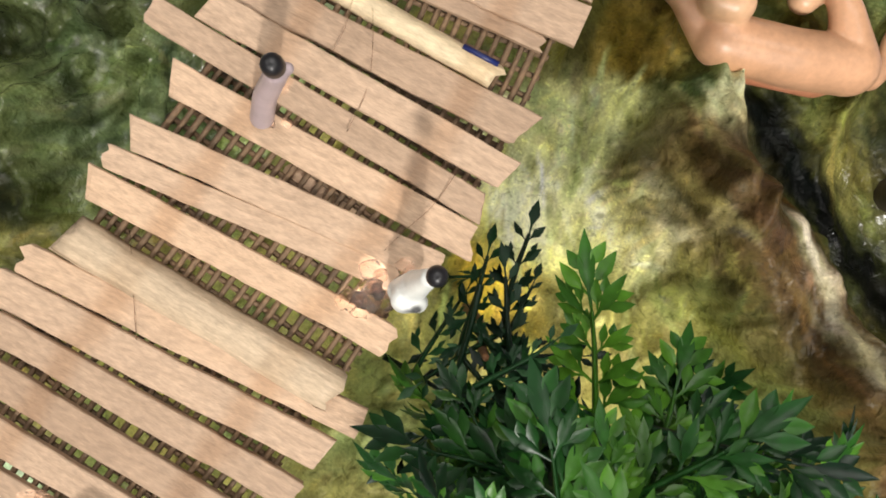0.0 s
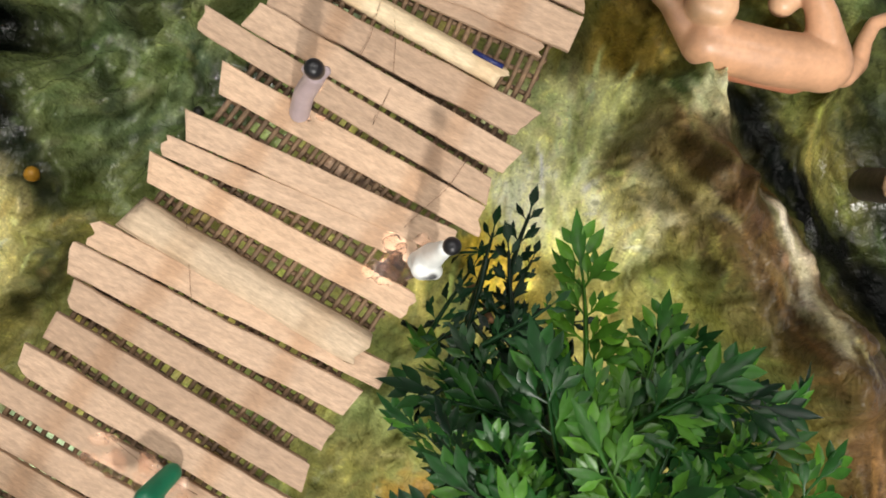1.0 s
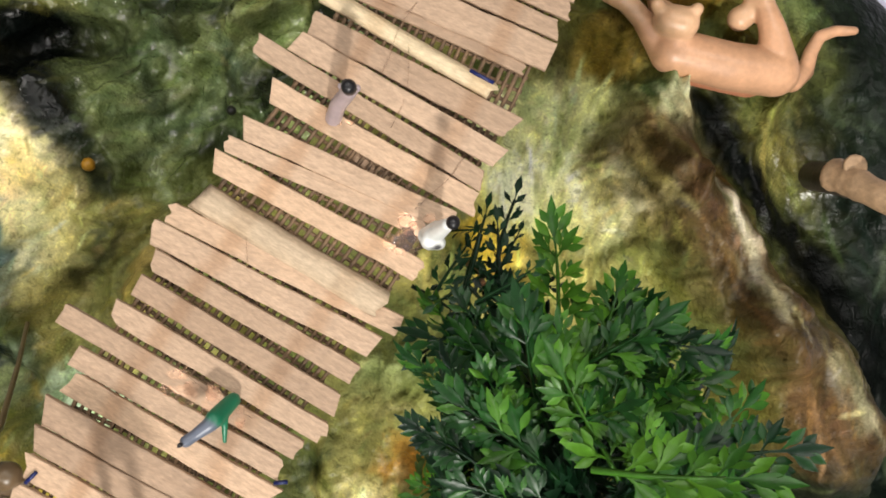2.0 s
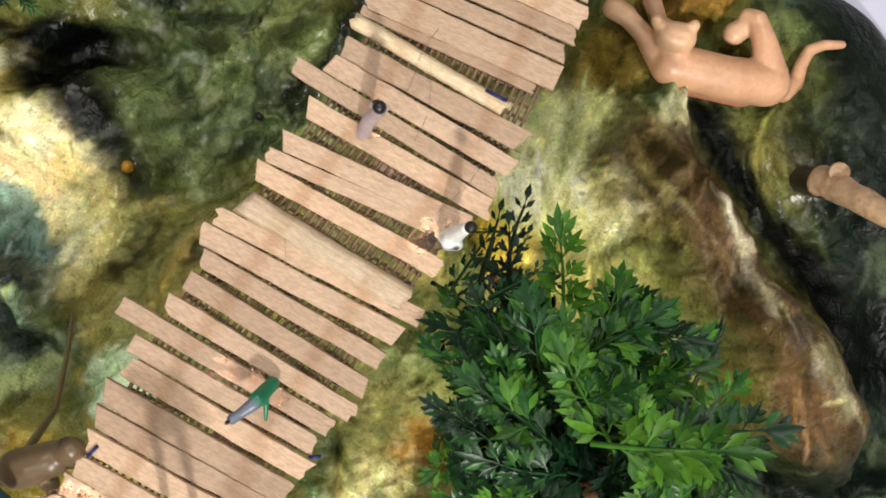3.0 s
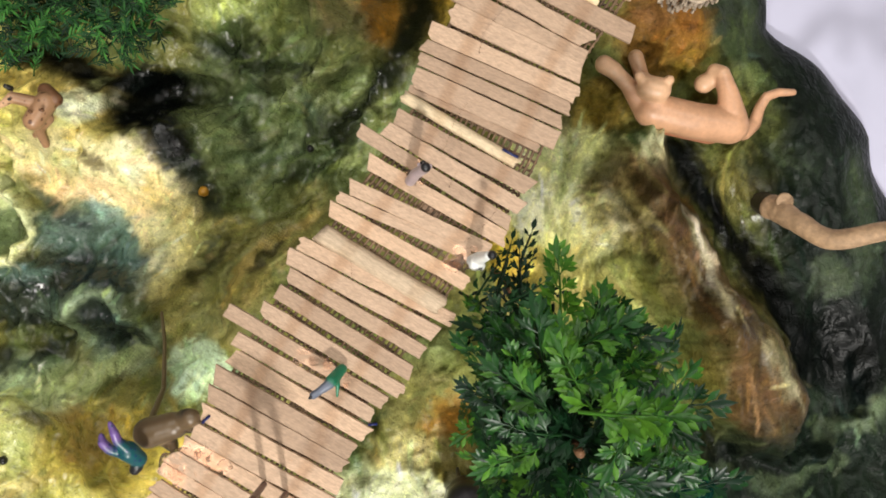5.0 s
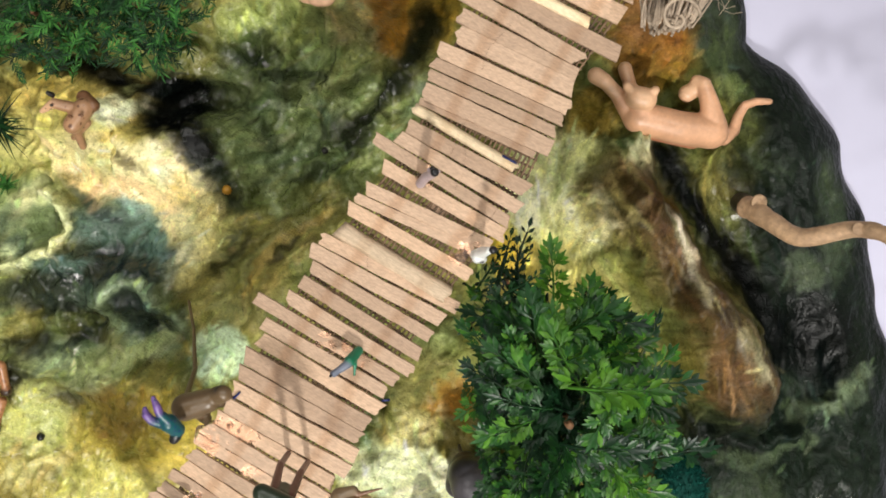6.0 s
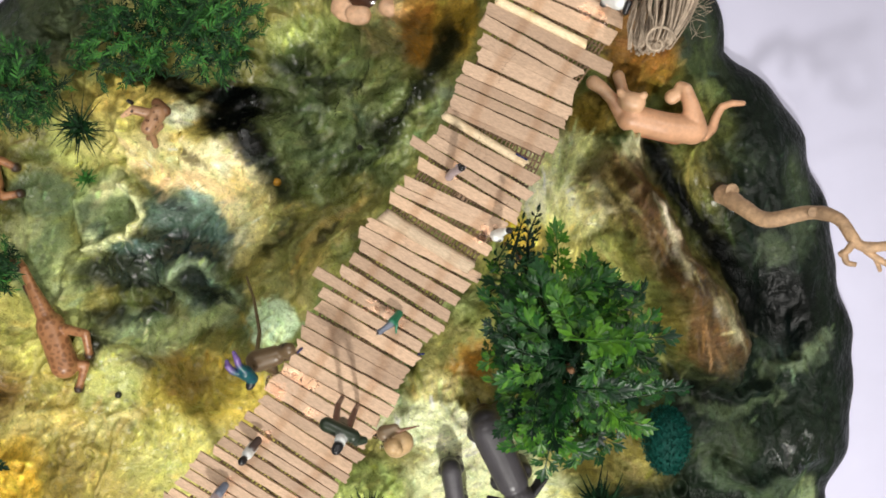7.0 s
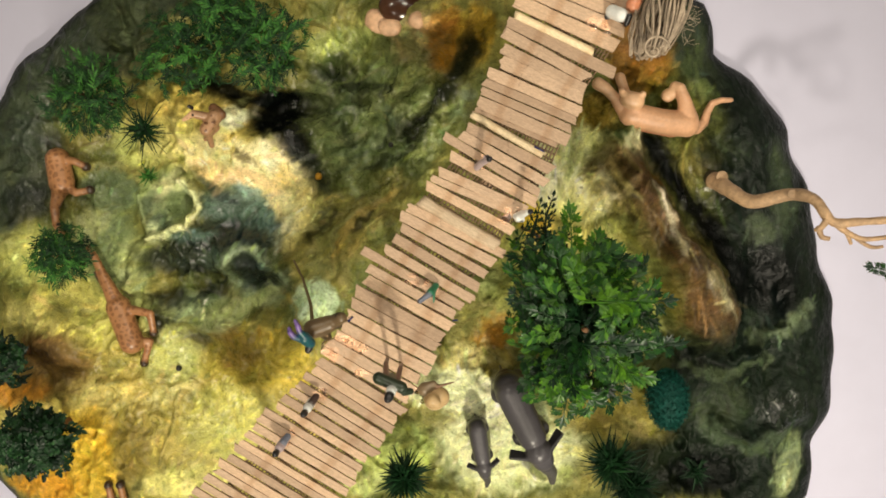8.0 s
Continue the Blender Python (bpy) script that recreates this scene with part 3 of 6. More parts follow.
# pool and its banks
dab(-0.155, 0.097, 0.069, 0.093, 20, POOL, 1, 4)
dab(-0.118, 0.130, 0.023, 0.019, 30, (0.15, 0.17, 0.06), 0.7, 4)
dab(-0.163, 0.033, 0.028, 0.019, 30, (0.17, 0.18, 0.065), 0.7, 4)
dab(-0.196, 0.092, 0.014, 0.019, 0, (0.05, 0.065, 0.03), 0.6, 4)
dab(-0.192, 0.124, 0.046, 0.028, 0, (0.03, 0.042, 0.02), 0.6, 4)
dab(-0.178, 0.165, 0.042, 0.023, 0, (0.3, 0.32, 0.1), 0.8, 4)
dab(-0.196, 0.149, 0.028, 0.012, 0, DK, 0.8, 4)
dab(-0.100, 0.173, 0.029, 0.022, 0, PEACH, 0.85, 4)
dab(-0.073, 0.167, 0.021, 0.028, 0, ORANGE, 0.85, 4)
dab(-0.039, 0.172, 0.021, 0.028, 0, (0.46, 0.27, 0.04), 0.95, 4)
dab(-0.054, 0.154, 0.009, 0.028, -15, (0.2, 0.12, 0.03), 0.8, 4)
dab(-0.154, -0.002, 0.058, 0.031, 35, (0.21, 0.18, 0.055), 0.9, 4)
dab(-0.172, 0.026, 0.028, 0.019, 0, (0.12, 0.14, 0.045), 0.8, 4)
dab(-0.177, 0.060, 0.024, 0.019, 0, (0.13, 0.18, 0.08), 0.7, 4)
dab(-0.136, 0.070, 0.023, 0.028, -10, (0.12, 0.16, 0.06), 0.7, 4)
dab(-0.108, 0.048, 0.023, 0.019, 30, (0.1, 0.12, 0.04), 0.7, 4)
dab(-0.209, -0.037, 0.019, 0.028, -10, (0.2, 0.18, 0.06), 0.8, 4)
dab(-0.209, -0.072, 0.019, 0.014, 0, (0.3, 0.27, 0.1), 0.7, 4)
# near-black streak laid beside the bridge
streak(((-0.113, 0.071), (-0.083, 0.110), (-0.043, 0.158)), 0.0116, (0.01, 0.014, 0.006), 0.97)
streak(((-0.136, 0.111), (-0.102, 0.151), (-0.119, 0.184)), 0.0093, (0.3, 0.3, 0.11), 0.8)
streak(((-0.076, 0.076), (-0.051, 0.122)), 0.0060, (0.26, 0.3, 0.14), 0.75)
streak(((-0.195, -0.047), (-0.163, -0.013), (-0.131, 0.013)), 0.0051, (0.34, 0.23, 0.07), 0.8)
streak(((-0.181, -0.056), (-0.144, -0.018)), 0.0037, (0.4, 0.3, 0.1), 0.7)
streak(((-0.221, -0.038), (-0.191, -0.012)), 0.0051, (0.02, 0.022, 0.01), 0.8)
streak(((-0.172, -0.032), (-0.153, -0.013)), 0.0032, (0.04, 0.03, 0.012), 0.8)
streak(((-0.200, 0.046), (-0.154, 0.074), (-0.118, 0.093)), 0.0037, (0.22, 0.27, 0.13), 0.6)
streak(((-0.191, 0.083), (-0.173, 0.129)), 0.0042, (0.16, 0.2, 0.1), 0.6)
streak(((-0.163, 0.037), (-0.136, 0.052)), 0.0032, (0.03, 0.035, 0.014), 0.7)
streak(((-0.150, 0.125), (-0.127, 0.079)), 0.0037, (0.02, 0.028, 0.014), 0.7)
streak(((-0.186, 0.032), (-0.168, 0.005)), 0.0037, (0.3, 0.33, 0.15), 0.6)
streak(((-0.360, 0.027), (-0.346, 0.019), (-0.340, 0.004), (-0.345, -0.013), (-0.356, -0.024), (-0.377, -0.032), (-0.393, -0.033)), 0.0046, (0.66, 0.62, 0.33), 0.9)
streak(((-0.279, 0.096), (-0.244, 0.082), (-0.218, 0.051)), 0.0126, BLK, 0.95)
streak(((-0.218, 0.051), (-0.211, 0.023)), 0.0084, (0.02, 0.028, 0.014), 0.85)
streak(((-0.198, 0.136), (-0.165, 0.130), (-0.132, 0.117)), 0.0061, (0.03, 0.04, 0.02), 0.8)
streak(((-0.188, 0.093), (-0.178, 0.065)), 0.0056, (0.035, 0.048, 0.022), 0.75)
streak(((-0.146, 0.066), (-0.123, 0.087)), 0.0051, (0.04, 0.052, 0.022), 0.75)
streak(((-0.164, 0.038), (-0.132, 0.047), (-0.109, 0.066)), 0.0047, (0.05, 0.06, 0.025), 0.7)
# pale green streaks: lit highlights on the pool, put into the colour
streak(((-0.174, 0.111), (-0.155, 0.089)), 0.0033, (0.33, 0.37, 0.17), 0.7)
streak(((-0.197, 0.051), (-0.173, 0.033)), 0.0037, (0.30, 0.34, 0.15), 0.7)
streak(((-0.137, 0.103), (-0.119, 0.126)), 0.0033, (0.34, 0.36, 0.15), 0.7)
streak(((-0.155, 0.066), (-0.137, 0.080)), 0.0028, (0.32, 0.36, 0.17), 0.7)
streak(((-0.122, 0.048), (-0.099, 0.062)), 0.0033, (0.30, 0.32, 0.12), 0.7)
# pale grassy slope and the brown ridge
dab(0.049, 0.030, 0.044, 0.053, 0, (0.74, 0.67, 0.34), 1, 4)
dab(0.040, 0.013, 0.019, 0.021, 0, (0.82, 0.76, 0.5), 0.9, 4)
dab(0.025, -0.015, 0.022, 0.022, 0, (0.74, 0.46, 0.05), 0.9, 4)
dab(0.069, -0.005, 0.031, 0.019, 0, (0.74, 0.64, 0.28), 0.9, 4)
dab(0.072, 0.055, 0.033, 0.023, 0, (0.56, 0.53, 0.25), 0.85, 4)
dab(0.087, 0.095, 0.024, 0.019, 30, (0.27, 0.17, 0.03), 0.9, 4)
dab(0.108, 0.074, 0.011, 0.006, 0, (0.03, 0.06, 0.02), 0.7, 4)
dab(0.107, 0.028, 0.019, 0.023, 0, (0.62, 0.50, 0.17), 0.8, 4)
dab(0.096, 0.010, 0.014, 0.023, 0, (0.7, 0.62, 0.34), 0.8, 4)
dab(0.134, 0.063, 0.019, 0.017, 0, (0.76, 0.68, 0.42), 0.9, 4)
dab(0.150, 0.052, 0.010, 0.019, 0, (0.42, 0.38, 0.22), 0.7, 4)
dab(0.144, 0.015, 0.020, 0.039, 12, BROWN, 0.9, 4)
dab(0.070, -0.069, 0.065, 0.056, 0, (0.44, 0.36, 0.11), 0.6, 4)
dab(-0.027, -0.099, 0.033, 0.028, 0, (0.28, 0.3, 0.11), 0.9, 4)
dab(-0.021, -0.143, 0.025, 0.014, 0, ORANGE, 0.85, 4)
dab(-0.049, -0.168, 0.032, 0.014, 0, (0.58, 0.48, 0.2), 0.9, 4)
dab(-0.067, -0.202, 0.056, 0.023, 0, (0.68, 0.66, 0.38), 0.9, 4)
dab(-0.019, -0.201, 0.011, 0.020, 0, WHITE, 0.9, 4)
dab(-0.003, -0.108, 0.019, 0.023, 0, (0.4, 0.36, 0.1), 0.7, 4)
streak(((0.035, 0.050), (0.050, 0.004)), 0.0032, (0.8, 0.75, 0.5), 0.7)
streak(((0.060, 0.069), (0.054, 0.032)), 0.0032, (0.8, 0.75, 0.5), 0.7)
streak(((0.090, 0.051), (0.110, 0.005)), 0.0032, (0.8, 0.75, 0.5), 0.7)
streak(((0.122, 0.052), (0.117, 0.006)), 0.0032, (0.8, 0.75, 0.5), 0.7)
streak(((0.077, 0.037), (0.082, 0.005)), 0.0032, (0.8, 0.75, 0.5), 0.7)
streak(((0.067, 0.069), (0.068, 0.032)), 0.0023, (0.3, 0.3, 0.09), 0.7)
streak(((0.085, 0.065), (0.095, 0.033)), 0.0023, (0.3, 0.3, 0.09), 0.7)
streak(((0.052, 0.027), (0.064, -0.009)), 0.0023, (0.3, 0.3, 0.09), 0.7)
streak(((-0.040, -0.118), (-0.068, -0.133), (-0.091, -0.157)), 0.0056, (0.09, 0.1, 0.035), 0.85)
streak(((-0.096, -0.167), (-0.091, -0.186)), 0.0056, (0.12, 0.17, 0.06), 0.8)
streak(((0.120, 0.041), (0.148, -0.015), (0.178, -0.063), (0.211, -0.120)), 0.0282, (0.105, 0.057, 0.024), 0.95)
dab(0.205, -0.120, 0.038, 0.027, -35, (0.12, 0.060, 0.022), 0.95, 6)
streak(((0.144, 0.031), (0.159, -0.010), (0.171, -0.046)), 0.0035, (0.5, 0.42, 0.3), 0.65)
streak(((0.155, -0.037), (0.183, -0.081), (0.195, -0.116)), 0.0031, (0.13, 0.066, 0.027), 0.7)
streak(((0.174, -0.019), (0.211, -0.080)), 0.0026, (0.17, 0.105, 0.055), 0.6)
streak(((0.134, -0.002), (0.160, -0.046)), 0.0040, (0.08, 0.042, 0.018), 0.8)
streak(((0.239, -0.097), (0.239, -0.142)), 0.0040, (0.34, 0.29, 0.17), 0.8)
streak(((0.198, -0.076), (0.217, -0.102)), 0.0053, (0.34, 0.3, 0.18), 0.6)
streak(((0.177, -0.108), (0.200, -0.143)), 0.0044, (0.1, 0.05, 0.02), 0.7)
streak(((0.218, -0.138), (0.236, -0.151)), 0.0035, (0.18, 0.09, 0.036), 0.7)
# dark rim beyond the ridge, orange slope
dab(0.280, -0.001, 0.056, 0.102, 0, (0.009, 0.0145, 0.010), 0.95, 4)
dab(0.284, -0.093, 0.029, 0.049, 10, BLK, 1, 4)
dab(0.268, -0.031, 0.019, 0.015, 0, (0.075, 0.092, 0.052), 0.8, 4)
dab(0.301, -0.009, 0.019, 0.028, 0, (0.06, 0.075, 0.045), 0.8, 4)
dab(0.293, 0.041, 0.019, 0.030, 0, (0.05, 0.065, 0.038), 0.8, 4)
dab(0.219, 0.058, 0.020, 0.012, 0, (0.055, 0.066, 0.03), 0.7, 4)
dab(0.246, 0.049, 0.012, 0.014, 0, (0.03, 0.04, 0.025), 0.7, 4)
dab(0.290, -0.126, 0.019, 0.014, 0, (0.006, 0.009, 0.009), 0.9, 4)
dab(0.133, 0.161, 0.033, 0.030, -20, (0.23, 0.082, 0.015), 0.95, 4)
dab(0.134, 0.134, 0.028, 0.019, -20, (0.19, 0.090, 0.018), 0.9, 4)
dab(0.175, 0.121, 0.039, 0.019, -30, (0.2, 0.17, 0.04), 0.9, 4)
dab(0.124, 0.172, 0.014, 0.020, 0, RUST, 0.8, 4)
dab(0.207, 0.117, 0.019, 0.014, -30, (0.12, 0.14, 0.045), 0.85, 4)
dab(0.193, 0.149, 0.012, 0.028, -20, (0.05, 0.065, 0.025), 0.8, 4)
dab(0.154, 0.139, 0.019, 0.014, -20, (0.26, 0.100, 0.018), 0.7, 4)
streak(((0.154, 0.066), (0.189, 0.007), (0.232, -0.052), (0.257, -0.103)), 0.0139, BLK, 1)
streak(((0.258, -0.127), (0.277, -0.162), (0.301, -0.150), (0.325, -0.125)), 0.0056, (0.085, 0.105, 0.068), 0.7)
streak(((0.267, -0.131), (0.273, -0.159)), 0.0083, (0.075, 0.095, 0.06), 0.6)
dab(0.245, -0.216, 0.115, 0.100, 0, (0.013, 0.021, 0.014), 1, 4)
dab(-0.004, -0.266, 0.079, 0.058, 0, (0.66, 0.63, 0.36), 0.95, 4)
dab(-0.054, -0.203, 0.037, 0.024, 0, (0.7, 0.67, 0.42), 0.8, 4)
dab(0.106, -0.231, 0.067, 0.030, 0, (0.25, 0.19, 0.045), 0.9, 4)
dab(0.137, -0.259, 0.037, 0.018, 0, (0.4, 0.32, 0.1), 0.7, 4)
dab(0.168, -0.294, 0.079, 0.037, 0, DK, 0.95, 4)
dab(0.212, -0.303, 0.049, 0.024, 0, BLK, 0.9, 4)
dab(0.271, -0.197, 0.061, 0.037, 0, (0.012, 0.019, 0.012), 0.9, 4)
dab(0.197, -0.172, 0.043, 0.018, -10, (0.01, 0.014, 0.01), 0.9, 4)
dab(0.304, -0.291, 0.016, 0.037, -15, (0.26, 0.29, 0.15), 0.85, 4)
dab(0.223, -0.222, 0.037, 0.026, 0, (0.045, 0.058, 0.030), 0.8, 4)
dab(0.326, -0.210, 0.016, 0.055, 0, (0.015, 0.022, 0.014), 0.9, 4)
dab(-0.128, -0.272, 0.043, 0.030, 0, (0.42, 0.46, 0.14), 0.8, 4)
dab(-0.165, -0.303, 0.030, 0.018, 0, (0.5, 0.52, 0.2), 0.8, 4)
dab(-0.041, -0.123, 0.030, 0.024, 20, (0.26, 0.22, 0.07), 0.8, 4)
dab(-0.017, -0.129, 0.016, 0.012, 0, ORANGE, 0.6, 4)
# ochre oval behind the large elephant: its shadow put into the ground colour
dab(-0.017, -0.172, 0.018, 0.018, 0, (0.36, 0.28, 0.08), 0.7, 4)
dab(0.155, -0.172, 0.024, 0.024, 0, (0.05, 0.06, 0.02), 0.8, 4)
streak(((0.185, -0.178), (0.228, -0.191), (0.283, -0.172)), 0.0055, (0.08, 0.10, 0.055), 0.8)
streak(((0.211, -0.247), (0.260, -0.272), (0.297, -0.253)), 0.0085, (0.08, 0.105, 0.06), 0.7)
streak(((0.264, -0.148), (0.301, -0.142), (0.324, -0.111)), 0.0055, (0.15, 0.18, 0.11), 0.7)
wet(-0.160, 0.100, 0.100, 0.100, -20, 1.0)
wet(-0.310, -0.050, 0.080, 0.060, 0, 0.9)
wet(0.300, -0.228, 0.030, 0.022, 0, 1.0)
wet(0.210, 0.010, 0.030, 0.040, 0, 0.8)
wet(0.270, -0.110, 0.040, 0.070, 10, 0.12)
wet(0.300, 0.020, 0.060, 0.150, 0, 0.25)
wet(0.165, -0.030, 0.025, 0.060, 26, 0.4)
wet(-0.350, -0.190, 0.140, 0.080, 0, 0.7)
wet(-0.490, 0.060, 0.060, 0.110, 0, 0.8)
wet(-0.030, -0.200, 0.080, 0.060, 0, 0.5)


def brush_strokes(count, long, wide, jitter, seed, within=(-9, 9, -9, 9), slant=None, bias=-0.08):
    """Loose brushwork: each stroke carries paint a little way and shifts its tone."""
    rnd = random.Random(seed)
    ny, nx = GX.shape
    for _ in range(count):
        i, j = rnd.randrange(ny), rnd.randrange(nx)
        if E[i, j] > 1.02 or not (within[0] < GX[i, j] < within[1] and within[2] < GY[i, j] < within[3]):
            continue
        a = 2.6 * N1[i, j] + 1.2 + rnd.gauss(0, 0.5) if slant is None else radians(slant) + 0.6 * N1[i, j] + rnd.gauss(0, 0.22)
        l, w = long * rnd.uniform(0.5, 1.3), wide * rnd.uniform(0.5, 1.4)
        r = int(l / STEP) + 2
        i0, i1, j0, j1 = max(i - r, 0), min(i + r, ny), max(j - r, 0), min(j + r, nx)
        c, s = math.cos(a), math.sin(a)
        dx, dy = GX[i0:i1, j0:j1] - GX[i, j], GY[i0:i1, j0:j1] - GY[i, j]
        u, v = (dx * c + dy * s) / l, (dy * c - dx * s) / w
        k = (rnd.uniform(0.30, 0.75) * np.exp(-np.power(u * u + v * v, 3)))[..., None]
        i2, j2 = min(max(i + rnd.randint(-3, 3), 0), ny - 1), min(max(j + rnd.randint(-3, 3), 0), nx - 1)
        tone = math.exp(rnd.gauss(bias, jitter))
        col = LAID[i2, j2] * tone * np.array((1 + rnd.gauss(0, 0.07), 1 + rnd.gauss(0, 0.05), 1 + rnd.gauss(0, 0.15)))
        near = np.abs(LAID[i0:i1, j0:j1].sum(-1, keepdims=True) - LAID[i, j].sum()) / (LAID[i, j].sum() + 0.03)
        k = k * np.clip(1.6 - 1.3 * near, 0.08, 1)
        PAINT[i0:i1, j0:j1] = PAINT[i0:i1, j0:j1] * (1 - k) + col * k
        H[i0:i1, j0:j1] += (k[..., 0] * rnd.uniform(-0.0003, 0.0006))


LAID = PAINT.copy()
brush_strokes(700, 0.020, 0.0065, 0.22, 1)
brush_strokes(2200, 0.011, 0.0034, 0.28, 2)
brush_strokes(2600, 0.006, 0.0020, 0.34, 3)
brush_strokes(3000, 0.014, 0.0024, 0.40, 9, (0.19, 0.40, -0.40, 0.20), -75, -0.10)
brush_strokes(5000, 0.017, 0.0024, 0.45, 4, (0.10, 0.25, -0.17, 0.07), -60, -0.04)
brush_strokes(5000, 0.014, 0.0022, 0.38, 5, (-0.02, 0.10, -0.06, 0.10), -100, 0.0)
brush_strokes(3500, 0.012, 0.0024, 0.45, 6, (-0.23, -0.06, -0.06, 0.17), 40, 0.0)
brush_strokes(3500, 0.008, 0.0022, 0.42, 7, (-0.45, -0.21, -0.13, 0.0), None, 0.0)
brush_strokes(6000, 0.009, 0.0020, 0.32, 8, (-0.55, 0.02, -0.36, -0.12), None, 0.0)
brush_strokes(14000, 0.005, 0.0016, 0.38, 11, bias=-0.04)
brush_strokes(6000, 0.018, 0.0016, 0.60, 12, (0.10, 0.25, -0.17, 0.07), -60, -0.12)
brush_strokes(6000, 0.012, 0.0015, 0.50, 13, (-0.02, 0.10, -0.06, 0.08), -100, -0.05)
lum = PAINT.mean(-1, keepdims=True)
PAINT[:] = np.clip(PAINT * np.array((1.13, 1.25, 1.24)) * np.clip(lum / 0.25, 0.02, 1.6) ** 0.17, 0, 0.88)
# crease shade put into the colour: darker where the ridged noise dips
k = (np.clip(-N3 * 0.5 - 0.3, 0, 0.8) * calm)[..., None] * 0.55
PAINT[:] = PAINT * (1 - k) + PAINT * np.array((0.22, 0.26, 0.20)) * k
k = np.clip((E - 0.955) / 0.03, 0, 1)[..., None]
PAINT[:] = PAINT * (1 - k) + np.array((0.007, 0.010, 0.007)) * k


def ground(x, y):
    """Height of the landscape at a place."""
    i = min(max(int(round((y - ys[0]) / STEP)), 0), len(ys) - 1)
    j = min(max(int(round((x - xs[0]) / STEP)), 0), len(xs) - 1)
    return float(H[i, j])


def build_landscape():
    keep = E < 1.0
    index = -np.ones(GX.shape, int)
    index[keep] = np.arange(keep.sum())
    verts = np.stack([GX[keep], GY[keep], H[keep]], 1)
    a, b, c, d = index[:-1, :-1], index[:-1, 1:], index[1:, 1:], index[1:, :-1]
    ok = (a >= 0) & (b >= 0) & (c >= 0) & (d >= 0)
    faces = np.stack([a[ok], b[ok], c[ok], d[ok]], 1)
    me = bpy.data.meshes.new("ground")
    me.from_pydata(verts.tolist(), [], faces.tolist())
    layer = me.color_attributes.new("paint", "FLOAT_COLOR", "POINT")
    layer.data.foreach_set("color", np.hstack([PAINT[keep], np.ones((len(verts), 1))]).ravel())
    lay = me.attributes.new("wet", "FLOAT", "POINT")
    lay.data.foreach_set("value", WET[keep])
    for p in me.polygons:
        p.use_smooth = True
    me.materials.append(TERRAIN)
    return tagged(new("ground", me), "varnished painted plaster landscape, yellow, olive and dark green, on a table", "landscape base", kind="structure")


build_landscape()

# ---- the plank bridge ----
DECK = 0.2362
bridge = thing("plank_bridge", (-0.07, -0.03, DECK), "footbridge of rough sawn wooden slats glued on brown netting", "bridge")
LINE = curve_points([(0.062, 0.200, 0), (0.045, 0.160, 0), (0.011, 0.106, 0), (-0.015, 0.047, 0), (-0.050, -0.004, 0), (-0.070, -0.032, 0),
                     (-0.101, -0.076, 0), (-0.124, -0.125, 0), (-0.154, -0.172, 0), (-0.198, -0.222, 0), (-0.246, -0.281, 0), (-0.275, -0.315, 0)], 140)


def dark_band_at(p):
    """Two darker bands run along the deck."""
    i = min(range(len(LINE)), key=lambda k: (LINE[k].x - p.x) ** 2 + (LINE[k].y - p.y) ** 2)
    d = (LINE[min(i + 1, 139)] - LINE[max(i - 1, 0)]).normalized()
    off = (p - LINE[i]).dot(Vector((d.y, -d.x, 0)))
    return max(max(0.0, 1 - max(0.0, abs(off - c) - 0.0028) / 0.0012) for c in (-0.022, 0.021))


